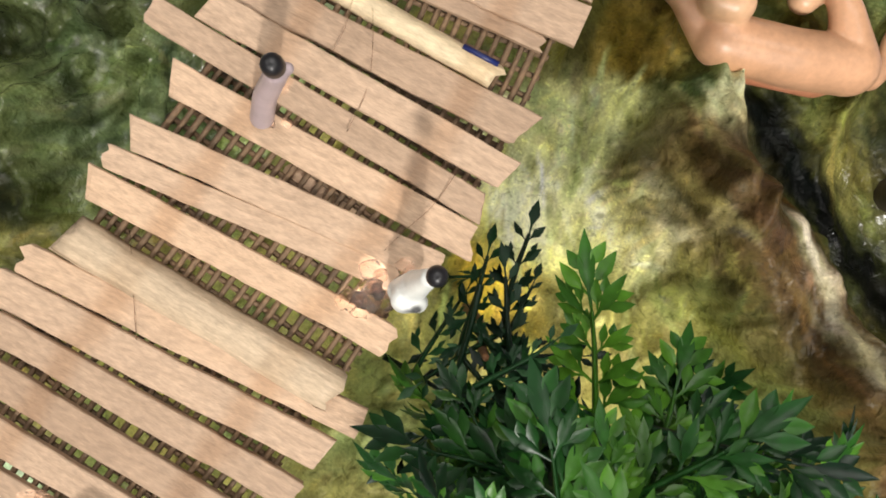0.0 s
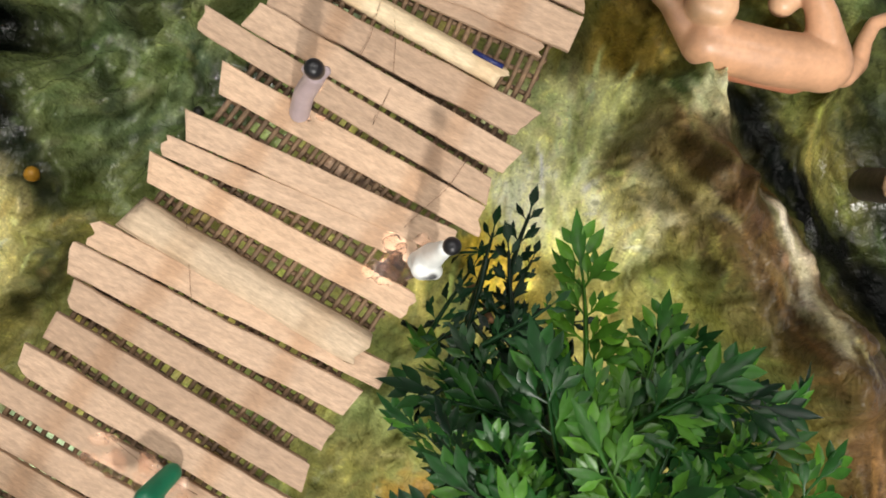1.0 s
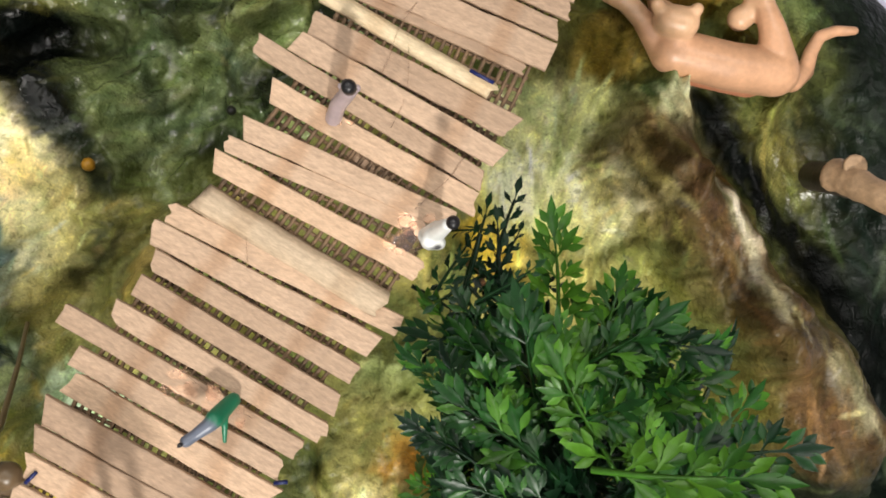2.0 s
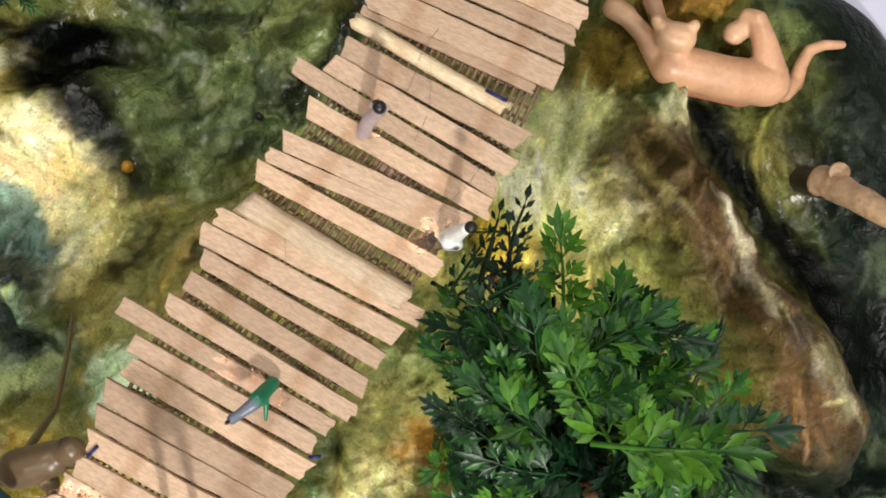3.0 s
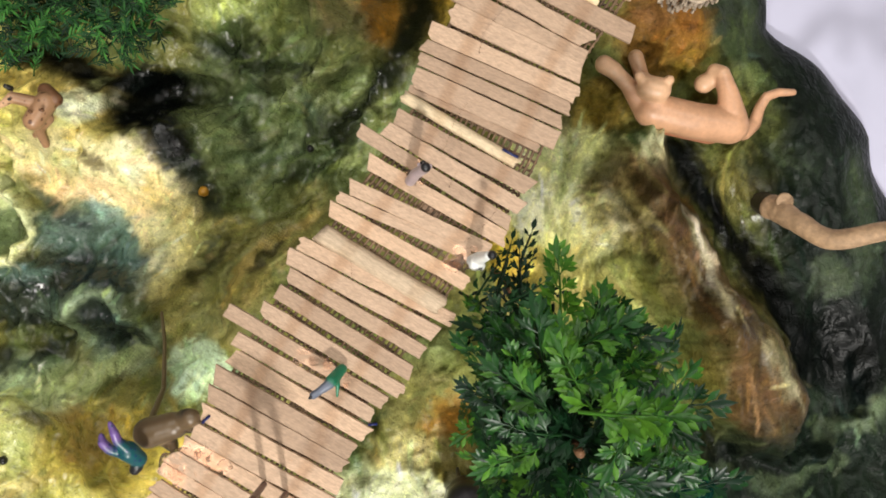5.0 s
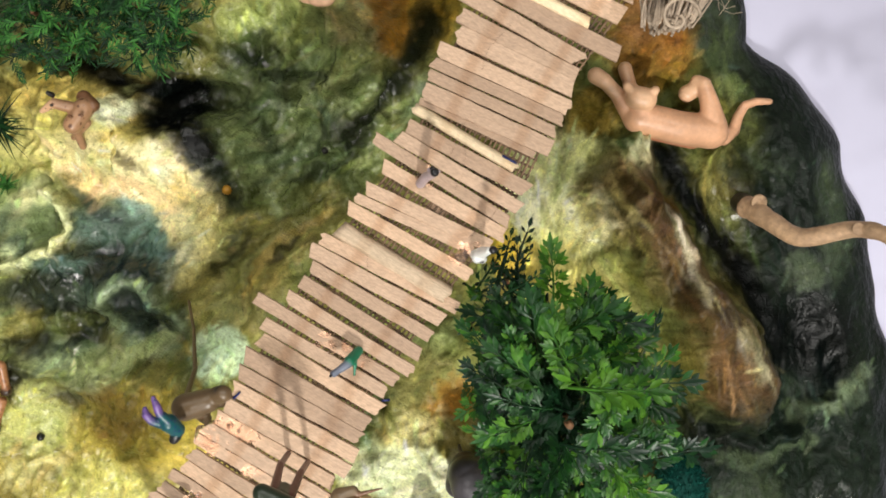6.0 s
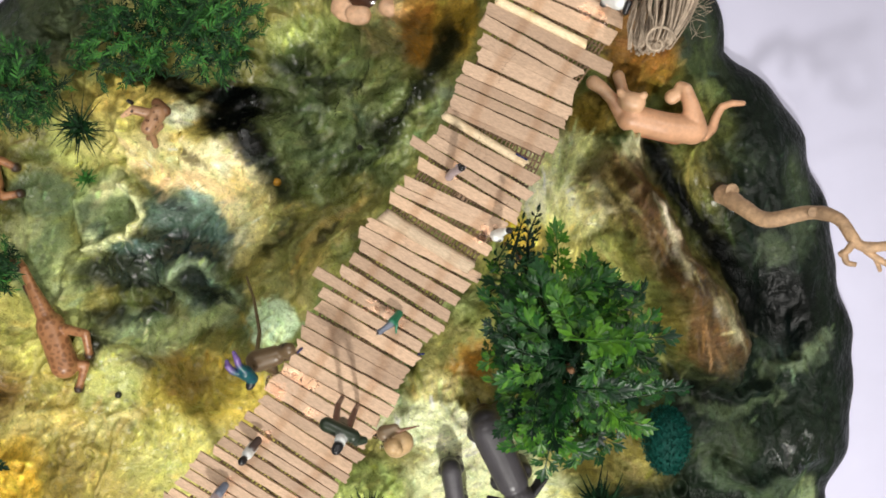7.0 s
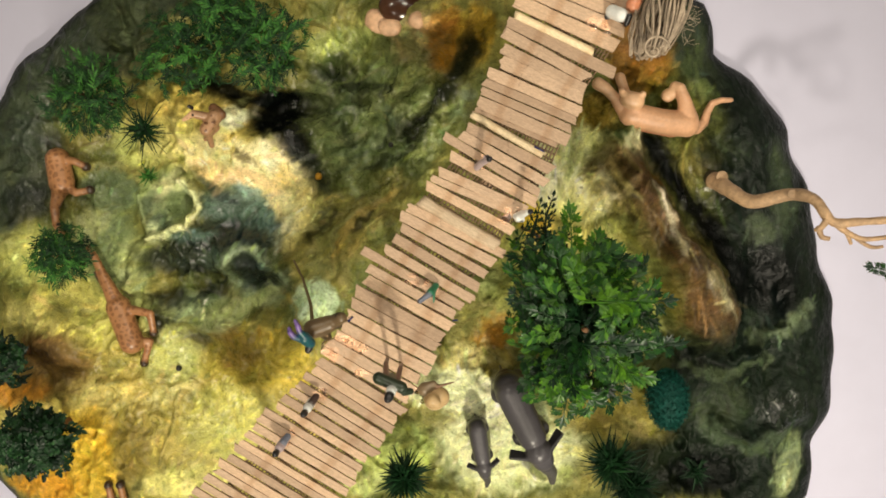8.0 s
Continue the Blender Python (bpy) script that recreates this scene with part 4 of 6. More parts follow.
def plank(x0, y0, x1, y1, w, material=None, thick=0.0022, lift=0.0, form="slat"):
    """One slat from end to end: uneven sawn edges, splintered ends, a slight warp. form: slat, or round for a branch or dowel."""
    rnd = random.Random(int((x0 * 7919 + y0 * 104729) * 1000))
    a, b = Vector((x0, y0, 0)), Vector((x1, y1, 0))
    length = (b - a).length
    n = 26
    w *= 1.09
    bm = bmesh.new()
    ang = math.atan2(y1 - y0, x1 - x0)
    rows = []
    warp, tilt = rnd.uniform(-0.0008, 0.0008), rnd.uniform(-0.35, 0.35)
    skew0, skew1, seed = rnd.uniform(-0.18, 0.18) * w, rnd.uniform(-0.18, 0.18) * w, rnd.uniform(0, 50)
    for i in range(n + 1):
        u = i / n
        row = []
        hw = w / 2 * (1 + 0.08 * noise.noise((u * 7, seed, 0)) + 0.05 * noise.noise((u * 31, seed, 3)))
        bow = 0.04 * w * noise.noise((u * 3, seed, 5))
        if form == "slat":
            prof = [(-1, -thick), (-1, -0.0003), (-0.93, 0), (-0.5, 0), (0, 0), (0.5, 0), (0.93, 0), (1, -0.0003), (1, -thick)]
        else:
            r = 0.5 * w
            prof = [(math.cos(t), -thick + (thick + 0.55 * r) * math.sin(t)) for t in (math.pi * (1 - k / 8) for k in range(9))]
        for v, z in prof:
            x = -length / 2 + length * u + (skew0 * v if i == 0 else skew1 * v if i == n else 0)
            if i in (0, n):
                x += 0.0040 * noise.noise((v * 4.3, seed, 9))
            zz = z + warp * math.sin(u * math.pi) + tilt * v * hw * 0.3
            if z > -thick * 0.9:
                zz += 0.00018 * noise.noise((x * 400, v * 3, seed))
                if form == "round":
                    zz += 0.0005 * noise.noise((x * 60, v * 5, seed))
            row.append(bm.verts.new((x, bow + v * hw, zz)))
        rows.append(row)
    for r, s in zip(rows, rows[1:]):
        for k in range(8):
            bm.faces.new((r[k], s[k], s[k + 1], r[k + 1]))
        bm.faces.new((r[8], s[8], s[0], r[0]))
    bm.faces.new(rows[0])
    bm.faces.new(rows[-1][::-1])
    m = pose((x0 + x1) / 2, (y0 + y1) / 2, DECK + lift + rnd.uniform(-0.0007, 0.0009), 0, 0, math.degrees(ang))
    me = finish("plank", bm, material or WOOD, form != "slat")
    lay = me.attributes.new("stain", "FLOAT", "POINT")
    for v in me.vertices:
        p = m @ v.co
        lay.data[v.index].value = dark_band_at(Vector((p.x, p.y, 0)))
    ob = new("plank", me)
    ob.parent = bridge
    ob.matrix_parent_inverse = Matrix.Translation(-bridge.location)
    ob.matrix_basis = m
    return ob


def planks_between(a0, b0, a1, b1, n):
    """n slats fanned evenly from the slat a0-b0 (left out) to the slat a1-b1."""
    for i in range(1, n + 1):
        r = random.Random(n * 100 + i)
        f = (i + r.uniform(-0.12, 0.12)) / n
        e = [r.uniform(-0.0025, 0.0025) for _ in range(2)]
        ax, ay, bx, by = (p + (q - p) * f for p, q in zip((*a0, *b0), (*a1, *b1)))
        gap = math.hypot((a1[0] - a0[0] + b1[0] - b0[0]) / 2, (a1[1] - a0[1] + b1[1] - b0[1]) / 2) / n
        plank(ax + e[0], ay - e[0] * 0.6, bx + e[1], by - e[1] * 0.6, min(gap, 0.0098) * r.uniform(0.66, 0.85))


plank(0.0236, 0.1838, 0.0884, 0.1566, 0.0098)
plank(0.0045, 0.1792, 0.0813, 0.1471, 0.0098)
plank(-0.0113, 0.1736, 0.0743, 0.1344, 0.0107)
plank(-0.0113, 0.1613, 0.0551, 0.1297, 0.0068, PALE_WOOD, 0.0022, 0.0002, "round")
plank(-0.0176, 0.1557, 0.0735, 0.1115, 0.0088)
plank(-0.0204, 0.1462, 0.0504, 0.1078, 0.0088)
plank(-0.0222, 0.1335, 0.0480, 0.0985, 0.0086)
plank(-0.0231, 0.1219, 0.0455, 0.0909, 0.0099)
plank(-0.0337, 0.1126, 0.0437, 0.0791, 0.0088)
plank(-0.0373, 0.1047, 0.0411, 0.0713, 0.0064)
plank(-0.0401, 0.0974, 0.0361, 0.0644, 0.0066)
plank(-0.0430, 0.0880, 0.0325, 0.0552, 0.0098)
plank(-0.0445, 0.0815, 0.0245, 0.0505, 0.0040, WOOD, 0.0020, -0.0009)
DOWEL = plank(-0.0481, 0.0774, 0.0132, 0.0422, 0.0063, PALE_WOOD, 0.0022, 0.0002, "round")
plank(-0.0521, 0.0665, 0.0207, 0.0291, 0.0086)
plank(-0.0578, 0.0599, 0.0160, 0.0181, 0.0076)
plank(-0.0721, 0.0591, 0.0091, 0.0100, 0.0068)
plank(-0.0672, 0.0424, 0.0063, 0.0020, 0.0080)
plank(-0.0761, 0.0284, -0.0009, -0.0050, 0.0076)
plank(-0.0827, 0.0229, -0.0113, -0.0079, 0.0057)
plank(-0.0865, 0.0163, -0.0132, -0.0230, 0.0076)
plank(-0.0918, 0.0032, -0.0274, -0.0354, 0.0106, BARK, 0.0022, 0.0004, "round")
plank(-0.1050, -0.0015, -0.0220, -0.0424, 0.0072)
plank(-0.1096, -0.0093, -0.0292, -0.0508, 0.0084)
plank(-0.1085, -0.0197, -0.0358, -0.0611, 0.0072)
plank(-0.1151, -0.0287, -0.0425, -0.0722, 0.0080)
plank(-0.1227, -0.0382, -0.0482, -0.0821, 0.0076)
plank(-0.1426, -0.0392, -0.0567, -0.0888, 0.0072)
plank(-0.1378, -0.0548, -0.0634, -0.0959, 0.0076, WOOD, 0.0022, -0.0008)
plank(-0.1400, -0.0645, -0.0667, -0.1066, 0.0086)
plank(-0.1487, -0.0747, -0.0741, -0.1160, 0.0097)
plank(-0.1515, -0.0852, -0.0781, -0.1247, 0.0086)
plank(-0.1562, -0.0951, -0.0815, -0.1356, 0.0086)
plank(-0.1611, -0.1048, -0.0872, -0.1444, 0.0086)
planks_between((-0.1611, -0.1048), (-0.0872, -0.1444), (-0.1880, -0.1430), (-0.1150, -0.1900), 5)
planks_between((-0.1880, -0.1430), (-0.1150, -0.1900), (-0.2400, -0.1940), (-0.1540, -0.2460), 8)
planks_between((-0.2400, -0.1940), (-0.1540, -0.2460), (-0.2930, -0.2520), (-0.2000, -0.3100), 9)
planks_between((-0.2930, -0.2520), (-0.2000, -0.3100), (-0.3250, -0.2900), (-0.2300, -0.3500), 5)
planks_between((0.0236, 0.1838), (0.0884, 0.1566), (0.0330, 0.2200), (0.1050, 0.1950), 4)

# netting under the slats: strands along the deck and across it
bm = bmesh.new()
for k in range(-11, 12):
    off = k * 0.0033 + 0.0005 * math.sin(k * 7.3)
    row = []
    for i in range(140):
        d = (LINE[min(i + 1, 139)] - LINE[max(i - 1, 0)]).normalized()
        row.append(LINE[i] + Vector((d.y, -d.x, 0)) * (off + 0.0004 * noise.noise((i * 0.15, k, 0))) + Vector((0, 0, DECK - 0.0030)))
    tube(bm, row, 0.00080 + 0.00020 * math.sin(k * 3.1), 6)
along = 0.0
for i in range(139):
    p, q = LINE[i], LINE[i + 1]
    d = (q - p).normalized()
    s = Vector((d.y, -d.x, 0)) * 0.037
    while along < (q - p).length:
        c = p + d * (along + 0.0004 * math.sin(i * 5.1)) + Vector((0, 0, DECK - 0.0041))
        tube(bm, [c - s, c, c + s], 0.00080, 5)
        along += 0.0042
    along -= (q - p).length
tagged(part("netting", bm, NET, bridge, "brown woven netting under the slats"), kind="stuff")
for i in (8, 45, 85, 128):
    bm = bmesh.new()
    c = LINE[i]
    tube(bm, [(c.x, c.y, ground(c.x, c.y) - 0.003), (c.x, c.y, DECK - 0.004)], 0.006, 12)
    part("support_post", bm, WOOD, bridge)


def glue_blob(x, y, r, n, seed, z=DECK):
    """Lumps of set hot glue: flattened uneven drops."""
    rnd = random.Random(seed)
    for _ in range(n):
        rr = r * rnd.uniform(0.3, 0.75)
        m = Matrix.Translation((x + rnd.gauss(0, r * 0.6), y + rnd.gauss(0, r * 0.6), z)) @ Matrix.Diagonal((rr, rr * rnd.uniform(0.7, 1.2), rr * rnd.uniform(0.22, 0.40), 1))
        bm = bmesh.new()
        bmesh.ops.create_icosphere(bm, subdivisions=3, radius=1, matrix=m)
        for v in bm.verts:
            v.co += v.normal * rr * 0.45 * noise.noise(v.co * 600)
        part("glue_blob", bm, GLUE, bridge, "clear shiny set hot glue").visible_shadow = False


glue_blob(-0.0405, 0.0345, 0.0042, 4, 1)
glue_blob(-0.0190, -0.0120, 0.0050, 7, 2)
glue_blob(-0.0130, -0.0060, 0.0040, 5, 3)
glue_blob(-0.1010, -0.0630, 0.0055, 6, 4)
glue_blob(-0.0900, -0.0690, 0.0040, 5, 5)
glue_blob(-0.0790, -0.0760, 0.0035, 4, 6)
glue_blob(-0.1620, -0.1200, 0.0060, 8, 7)
glue_blob(-0.1560, -0.1320, 0.0055, 6, 8)
glue_blob(-0.1680, -0.1270, 0.0080, 9, 14)
glue_blob(-0.1500, -0.1250, 0.0060, 7, 15)
glue_blob(-0.1780, -0.1640, 0.0050, 7, 9)
glue_blob(-0.2050, -0.2000, 0.0045, 5, 10)
glue_blob(-0.1000, -0.1640, 0.0050, 6, 11)
glue_blob(0.0560, 0.1520, 0.0055, 8, 12)
glue_blob(0.0650, 0.1500, 0.0045, 6, 13)
glue_blob(-0.1850, -0.1720, 0.0050, 6, 16)
glue_blob(-0.1180, -0.1560, 0.0055, 5, 17)
glue_blob(-0.0880, -0.1650, 0.0060, 6, 18)
glue_blob(-0.2110, -0.2040, 0.0050, 6, 19)
glue_blob(-0.1450, -0.1420, 0.0050, 5, 20)
# strings of glue drawn out across the slats
rnd = random.Random(5)
for x, y, l, a in ((-0.022, 0.030, 0.035, 80), (-0.028, 0.045, 0.030, 65), (-0.014, 0.000, 0.024, 50), (-0.100, -0.062, 0.03, -30), (-0.010, 0.100, 0.03, 60), (-0.075, -0.02, 0.025, 95)):
    d = Vector((math.cos(radians(a)), math.sin(radians(a)), 0))
    bm = bmesh.new()
    tube(bm, curve_points([Vector((x, y, DECK + 0.0006)) + d * l * f + Vector((rnd.gauss(0, 0.0012), rnd.gauss(0, 0.0012), rnd.uniform(0, 0.001))) for f in (0, 0.3, 0.6, 1)], 12), 0.00012, 4)
    part("glue_string", bm, GLUE, bridge)
# pen marks on slat ends
for x0, y0, x1, y1, on in ((0.0050, 0.0497, 0.0136, 0.0452, DOWEL), (-0.0655, -0.1005, -0.0605, -0.1000, bridge), (-0.1560, -0.1010, -0.1520, -0.0970, bridge)):
    bm = bmesh.new()
    tube(bm, [(x0, y0, DECK + 0.0003), (x1, y1, DECK + 0.0003)], 0.0008, 6)
    part("pen_mark", bm, INK, on, "dark blue pen mark on a slat")

# ---- plants ----
def leaflet(bm, base, direction, up, length, width, lobes=True):
    """One leaf blade, cupped along its rib; lobes: broad towards the tip, with blunt teeth."""
    d = direction.normalized()
    s = d.cross(up).normalized()
    u = s.cross(d)
    if lobes:
        shape = ((0.0, 0.07), (0.26, 0.09), (0.40, 0.24), (0.54, 0.46), (0.64, 0.50), (0.68, 0.40), (0.78, 0.37), (0.82, 0.27), (0.91, 0.15), (1.0, 0.01))
    else:
        shape = ((0.0, 0.08), (0.25, 0.36), (0.55, 0.50), (0.80, 0.30), (1.0, 0.02))
    if lobes == "fingers":
        for turn, long, start in ((0.0, 1.0, 0.0), (0.66, 0.58, 0.26), (-0.66, 0.55, 0.18), (0.62, 0.42, 0.50), (-0.62, 0.40, 0.44)):
            d2 = (d * math.cos(turn) + s * math.sin(turn)).normalized()
            leaflet(bm, base + d * length * start - u * length * 0.10 * start, d2, up, length * long, width * (0.62 + 0.38 * long), "blade")
        return
    if lobes == "blade":
        shape = ((0.0, 0.07), (0.28, 0.12), (0.45, 0.38), (0.62, 0.46), (0.82, 0.27), (1.0, 0.01))
    rows = []
    for a, b in shape:
        mid = base + d * length * a - u * length * 0.16 * a * a
        rows.append([bm.verts.new(mid - s * width * b + u * width * b * 0.30), bm.verts.new(mid), bm.verts.new(mid + s * width * b + u * width * b * 0.30)])
    for p, q in zip(rows, rows[1:]):
        bm.faces.new((p[0], p[1], q[1], q[0]))
        bm.faces.new((p[1], p[2], q[2], q[1]))


def sprig_mesh(name, seed, length, pairs, blade, width, material, lobes=True, spread=55, flat=0.0005, doubled=True):
    """A frond: a thin stem with paired leaf blades and one at the tip, growing along +x, its face to +z."""
    rnd = random.Random(seed)
    bm = bmesh.new()
    stem = [Vector((length * f, 0.04 * length * math.sin(f * 3 + seed), 0.10 * length * math.sin(f * 2.2))) for f in (0, 0.25, 0.5, 0.75, 1)]
    rows = []
    for i, p in enumerate(stem):
        w = flat * (1.2 - 0.16 * i)
        rows.append([bm.verts.new(p + Vector((0, -w, 0))), bm.verts.new(p + Vector((0, 0, w * 0.7))), bm.verts.new(p + Vector((0, w, 0))), bm.verts.new(p + Vector((0, 0, -w * 0.5)))])
    for p, q in zip(rows, rows[1:]):
        for k in range(4):
            bm.faces.new((p[k], q[k], q[(k + 1) % 4], p[(k + 1) % 4]))
    for k in range(pairs):
        f = 0.25 + 0.68 * k / max(pairs - 1, 1)
        p = stem[min(int(f * 4), 3)].lerp(stem[min(int(f * 4) + 1, 4)], f * 4 - int(f * 4))
        for sign in (1, -1):
            a = radians(rnd.uniform(spread - 14, spread + 10)) * sign
            d = Vector((math.cos(a), math.sin(a), rnd.uniform(-0.1, 0.35)))
            up = Vector((rnd.uniform(-0.35, 0.35), rnd.uniform(-0.35, 0.35), 1)).normalized()
            size = rnd.uniform(0.75, 1.1) * (1.0 - 0.25 * f)
            leaflet(bm, p, d, up, blade * size, width * size, lobes)
            if lobes and doubled and k < pairs - 1:
                d2 = Vector((math.cos(a * 0.35), math.sin(a * 0.35), 0.25))
                leaflet(bm, p + d * blade * size * 0.5, d2, up, blade * size * 0.6, width * size * 0.6, lobes)
    leaflet(bm, stem[-1], Vector((1, 0, 0.1)), Vector((0, 0, 1)), blade * 1.05, width, lobes)
    return finish(name, bm, material, bool(lobes))


def frame_for(axis, up):
    """A turn that lays +x along axis and +z near up."""
    x = axis.normalized()
    y = up.cross(x).normalized()
    z = x.cross(y)
    return Matrix((x, y, z)).transposed().to_4x4()


def leafy_tree(name, x, y, top, radius, depth, count, meshes, label, seed, trunk_r=0.004, inner=0.55, size=(0.8, 1.2), lean=(0, 0), wild=0.6, reach=0.012, stretch=(1, 1), inside=None):
    """A trunk with stems that end in fronds, which make up an uneven dome."""
    rnd = random.Random(seed)
    z0 = ground(x, y)
    tree = thing(name, (x, y, z0), label, "tree")
    mid = Vector((x + lean[0], y + lean[1], top - depth))
    bm = bmesh.new()
    tube(bm, curve_points([(x, y, z0 - 0.004), (x + 0.3 * lean[0] + 0.003, y + 0.3 * lean[1], (z0 + mid.z) / 2), mid, (mid.x, mid.y, top - depth * 0.3)], 14), [trunk_r * (1.25 - 0.8 * i / 13) for i in range(14)], 8)
    part("trunk", bm, TRUNK, tree)
    for i in range(count):
        f = (i + 0.5) / count
        ct = 1.0 - 1.25 * f
        st = math.sqrt(max(0.0, 1 - ct * ct))
        a = i * 2.39996 + rnd.uniform(-0.3, 0.3)
        r = inner + (1 - inner) * rnd.random() ** 0.6
        bumpy = 1.0 + 0.42 * noise.noise((st * math.cos(a) * 2, st * math.sin(a) * 2, seed))
        n = Vector((st * math.cos(a), st * math.sin(a), ct))
        p = mid + Vector((n.x * radius * stretch[0], n.y * radius * stretch[1], n.z * depth)) * r * bumpy
        out = (Vector((n.x, n.y, 0.15 * n.z)) + Vector((rnd.gauss(0, wild), rnd.gauss(0, wild), rnd.gauss(0, 0.25)))).normalized()
        up = (n + Vector((rnd.gauss(0, 0.35), rnd.gauss(0, 0.35), 0.9))).normalized()
        # fronds near the middle use the darker set, so crown shade is painted in
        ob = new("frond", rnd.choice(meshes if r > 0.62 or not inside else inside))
        ob.parent = tree
        ob.matrix_parent_inverse = Matrix.Translation(-tree.location)
        k = rnd.uniform(*size)
        ob.matrix_basis = Matrix.Translation(p - out * reach * k) @ frame_for(out, up) @ Matrix.Scale(k, 4)
        if i % 10 == 5 and ct < 0.2:
            bm = bmesh.new()
            q = mid + Vector((0, 0, -depth * 0.5))
            tube(bm, [q, q.lerp(p, 0.5) - Vector((0, 0, depth * 0.05)), p - out * reach], [0.0013, 0.0010, 0.0006], 5, False)
            part("branch", bm, STEM, tree)
    return tree


BROAD = [sprig_mesh("frond", s, 0.027, 4, 0.0145, 0.0037, LEAF, "fingers", 46, 0.0007, False) for s in range(7)]
# BROAD's frond form in dark leaf colour, standing for shade within the crown
INNER_SHADE = [sprig_mesh("frond", s + 20, 0.027, 4, 0.0145, 0.0037, DARK_LEAF, "fingers", 46, 0.0008, False) for s in range(3)]
TWIGGY = [sprig_mesh("frond", s, 0.026, 4, 0.0075, 0.0026, DARK_LEAF, True, 48, 0.0008) for s in range(3)]
FINE = [sprig_mesh("frond", s, 0.016, 6, 0.0070, 0.0015, FINE_LEAF, False, 42) for s in range(4)]
CLUMPY = [sprig_mesh("frond", s, 0.014, 4, 0.0065, 0.0040, DARK_LEAF, False, 55) for s in range(3)]

leafy_tree("leafy_tree", 0.054, -0.096, 0.312, 0.050, 0.096, 180, BROAD, "bushy model tree with glossy toothed green leaves", 4, 0.005, 0.20, (0.85, 1.40), lean=(-0.011, -0.006), stretch=(1.0, 1.42), inside=INNER_SHADE)
leafy_tree("twiggy_bush", 0.011, -0.028, 0.235, 0.022, 0.030, 15, TWIGGY, "dark green twiggy plastic bush beside the footbridge", 8, 0.002, 0.2, (0.9, 1.35), wild=0.9)
leafy_tree("fine_leaved_tree", -0.255, 0.160, 0.150, 0.042, 0.055, 150, FINE, "model tree with fine dark green foliage", 11, 0.003, 0.35, (0.9, 1.3), wild=1.0)
leafy_tree("fine_leaved_tree", -0.434, 0.110, 0.150, 0.040, 0.060, 150, FINE, "model tree with fine dark green foliage", 12, 0.003, 0.35, (0.9, 1.3), wild=1.0)
leafy_tree("fine_leaved_tree", -0.345, 0.160, 0.115, 0.044, 0.045, 140, FINE, "low spreading model tree with fine dark green foliage", 13, 0.003, 0.35, (0.9, 1.3), wild=1.0)
leafy_tree("fine_leaved_tree", -0.305, 0.195, 0.110, 0.036, 0.045, 95, FINE, "low spreading model tree with fine dark green foliage", 14, 0.003, 0.35, (0.9, 1.3), wild=1.0)
leafy_tree("fine_leaved_tree", -0.470, -0.052, 0.125, 0.028, 0.040, 110, FINE, "small model tree with fine dark green foliage", 15, 0.003, 0.35, (0.9, 1.3), wild=1.0)
leafy_tree("dense_tree", -0.490, -0.240, 0.160, 0.036, 0.050, 260, CLUMPY, "dense dark green model tree", 16, 0.004, 0.35, (0.9, 1.3), wild=1.0)
leafy_tree("dense_tree", -0.530, -0.160, 0.135, 0.024, 0.035, 120, CLUMPY, "dense dark green model tree at the rim", 17, 0.003, 0.35, (0.8, 1.1), wild=1.0)


def spiky_tuft(name, x, y, h, r, count, material, label, seed, width=0.0011, lift=0.5):
    """A short stalk with narrow blades that spread all round."""
    rnd = random.Random(seed)
    z0 = ground(x, y)
    tuft = thing(name, (x, y, z0), label, "plant")
    if h > 0.015:
        bm = bmesh.new()
        tube(bm, [(x, y, z0 - 0.003), (x + 0.001, y, z0 + h * 0.5), (x, y, z0 + h)], [0.0028, 0.0022, 0.0018], 8)
        part("stalk", bm, TRUNK, tuft)
    bm = bmesh.new()
    for i in range(count):
        a = i * 2.39996
        e = rnd.uniform(-0.15, lift + 0.7)
        d = Vector((math.cos(a) * math.cos(e), math.sin(a) * math.cos(e), math.sin(e)))
        l = r * rnd.uniform(0.45, 1.1)
        s = d.cross(Vector((0, 0, 1))).normalized()
        base = Vector((x, y, z0 + h)) + Vector((rnd.gauss(0, r * 0.10), rnd.gauss(0, r * 0.10), rnd.gauss(0, r * 0.08)))
        rows = []
        for f in (0.05, 0.4, 0.75, 1.0):
            c = base + d * l * f - Vector((0, 0, l * 0.18 * f * f))
            w = width * (1.1 - f)
            rows.append([bm.verts.new(c - s * w), bm.verts.new(c + Vector((0, 0, w * 0.5))), bm.verts.new(c + s * w)])
        for p, q in zip(rows, rows[1:]):
            bm.faces.new((p[0], p[1], q[1], q[0]))
            bm.faces.new((p[1], p[2], q[2], q[1]))
    tagged(part("foliage", bm, material, tuft, smooth=False), kind="stuff")
    return tuft


spiky_tuft("grass_tuft", -0.394, 0.078, 0.016, 0.034, 90, FINE_LEAF, "spiky dark green grass tuft", 1)
spiky_tuft("palm", -0.116, -0.286, 0.050, 0.031, 330, DARK_LEAF, "small model palm with dark needle leaves", 2, 0.0022)
spiky_tuft("palm", 0.105, -0.278, 0.030, 0.035, 300, DARK_LEAF, "small model palm with dark needle leaves", 3, 0.0020)
spiky_tuft("palm", 0.128, -0.305, 0.030, 0.033, 300, DARK_LEAF, "small model palm with dark needle leaves", 5, 0.0020)
spiky_tuft("grass_tuft", 0.206, -0.300, 0.006, 0.022, 60, DARK_LEAF, "low dark green plant in a hollow", 4, 0.0016)
spiky_tuft("grass_tuft", -0.395, 0.030, 0.004, 0.016, 40, FINE_LEAF, "small green grass tuft", 6)


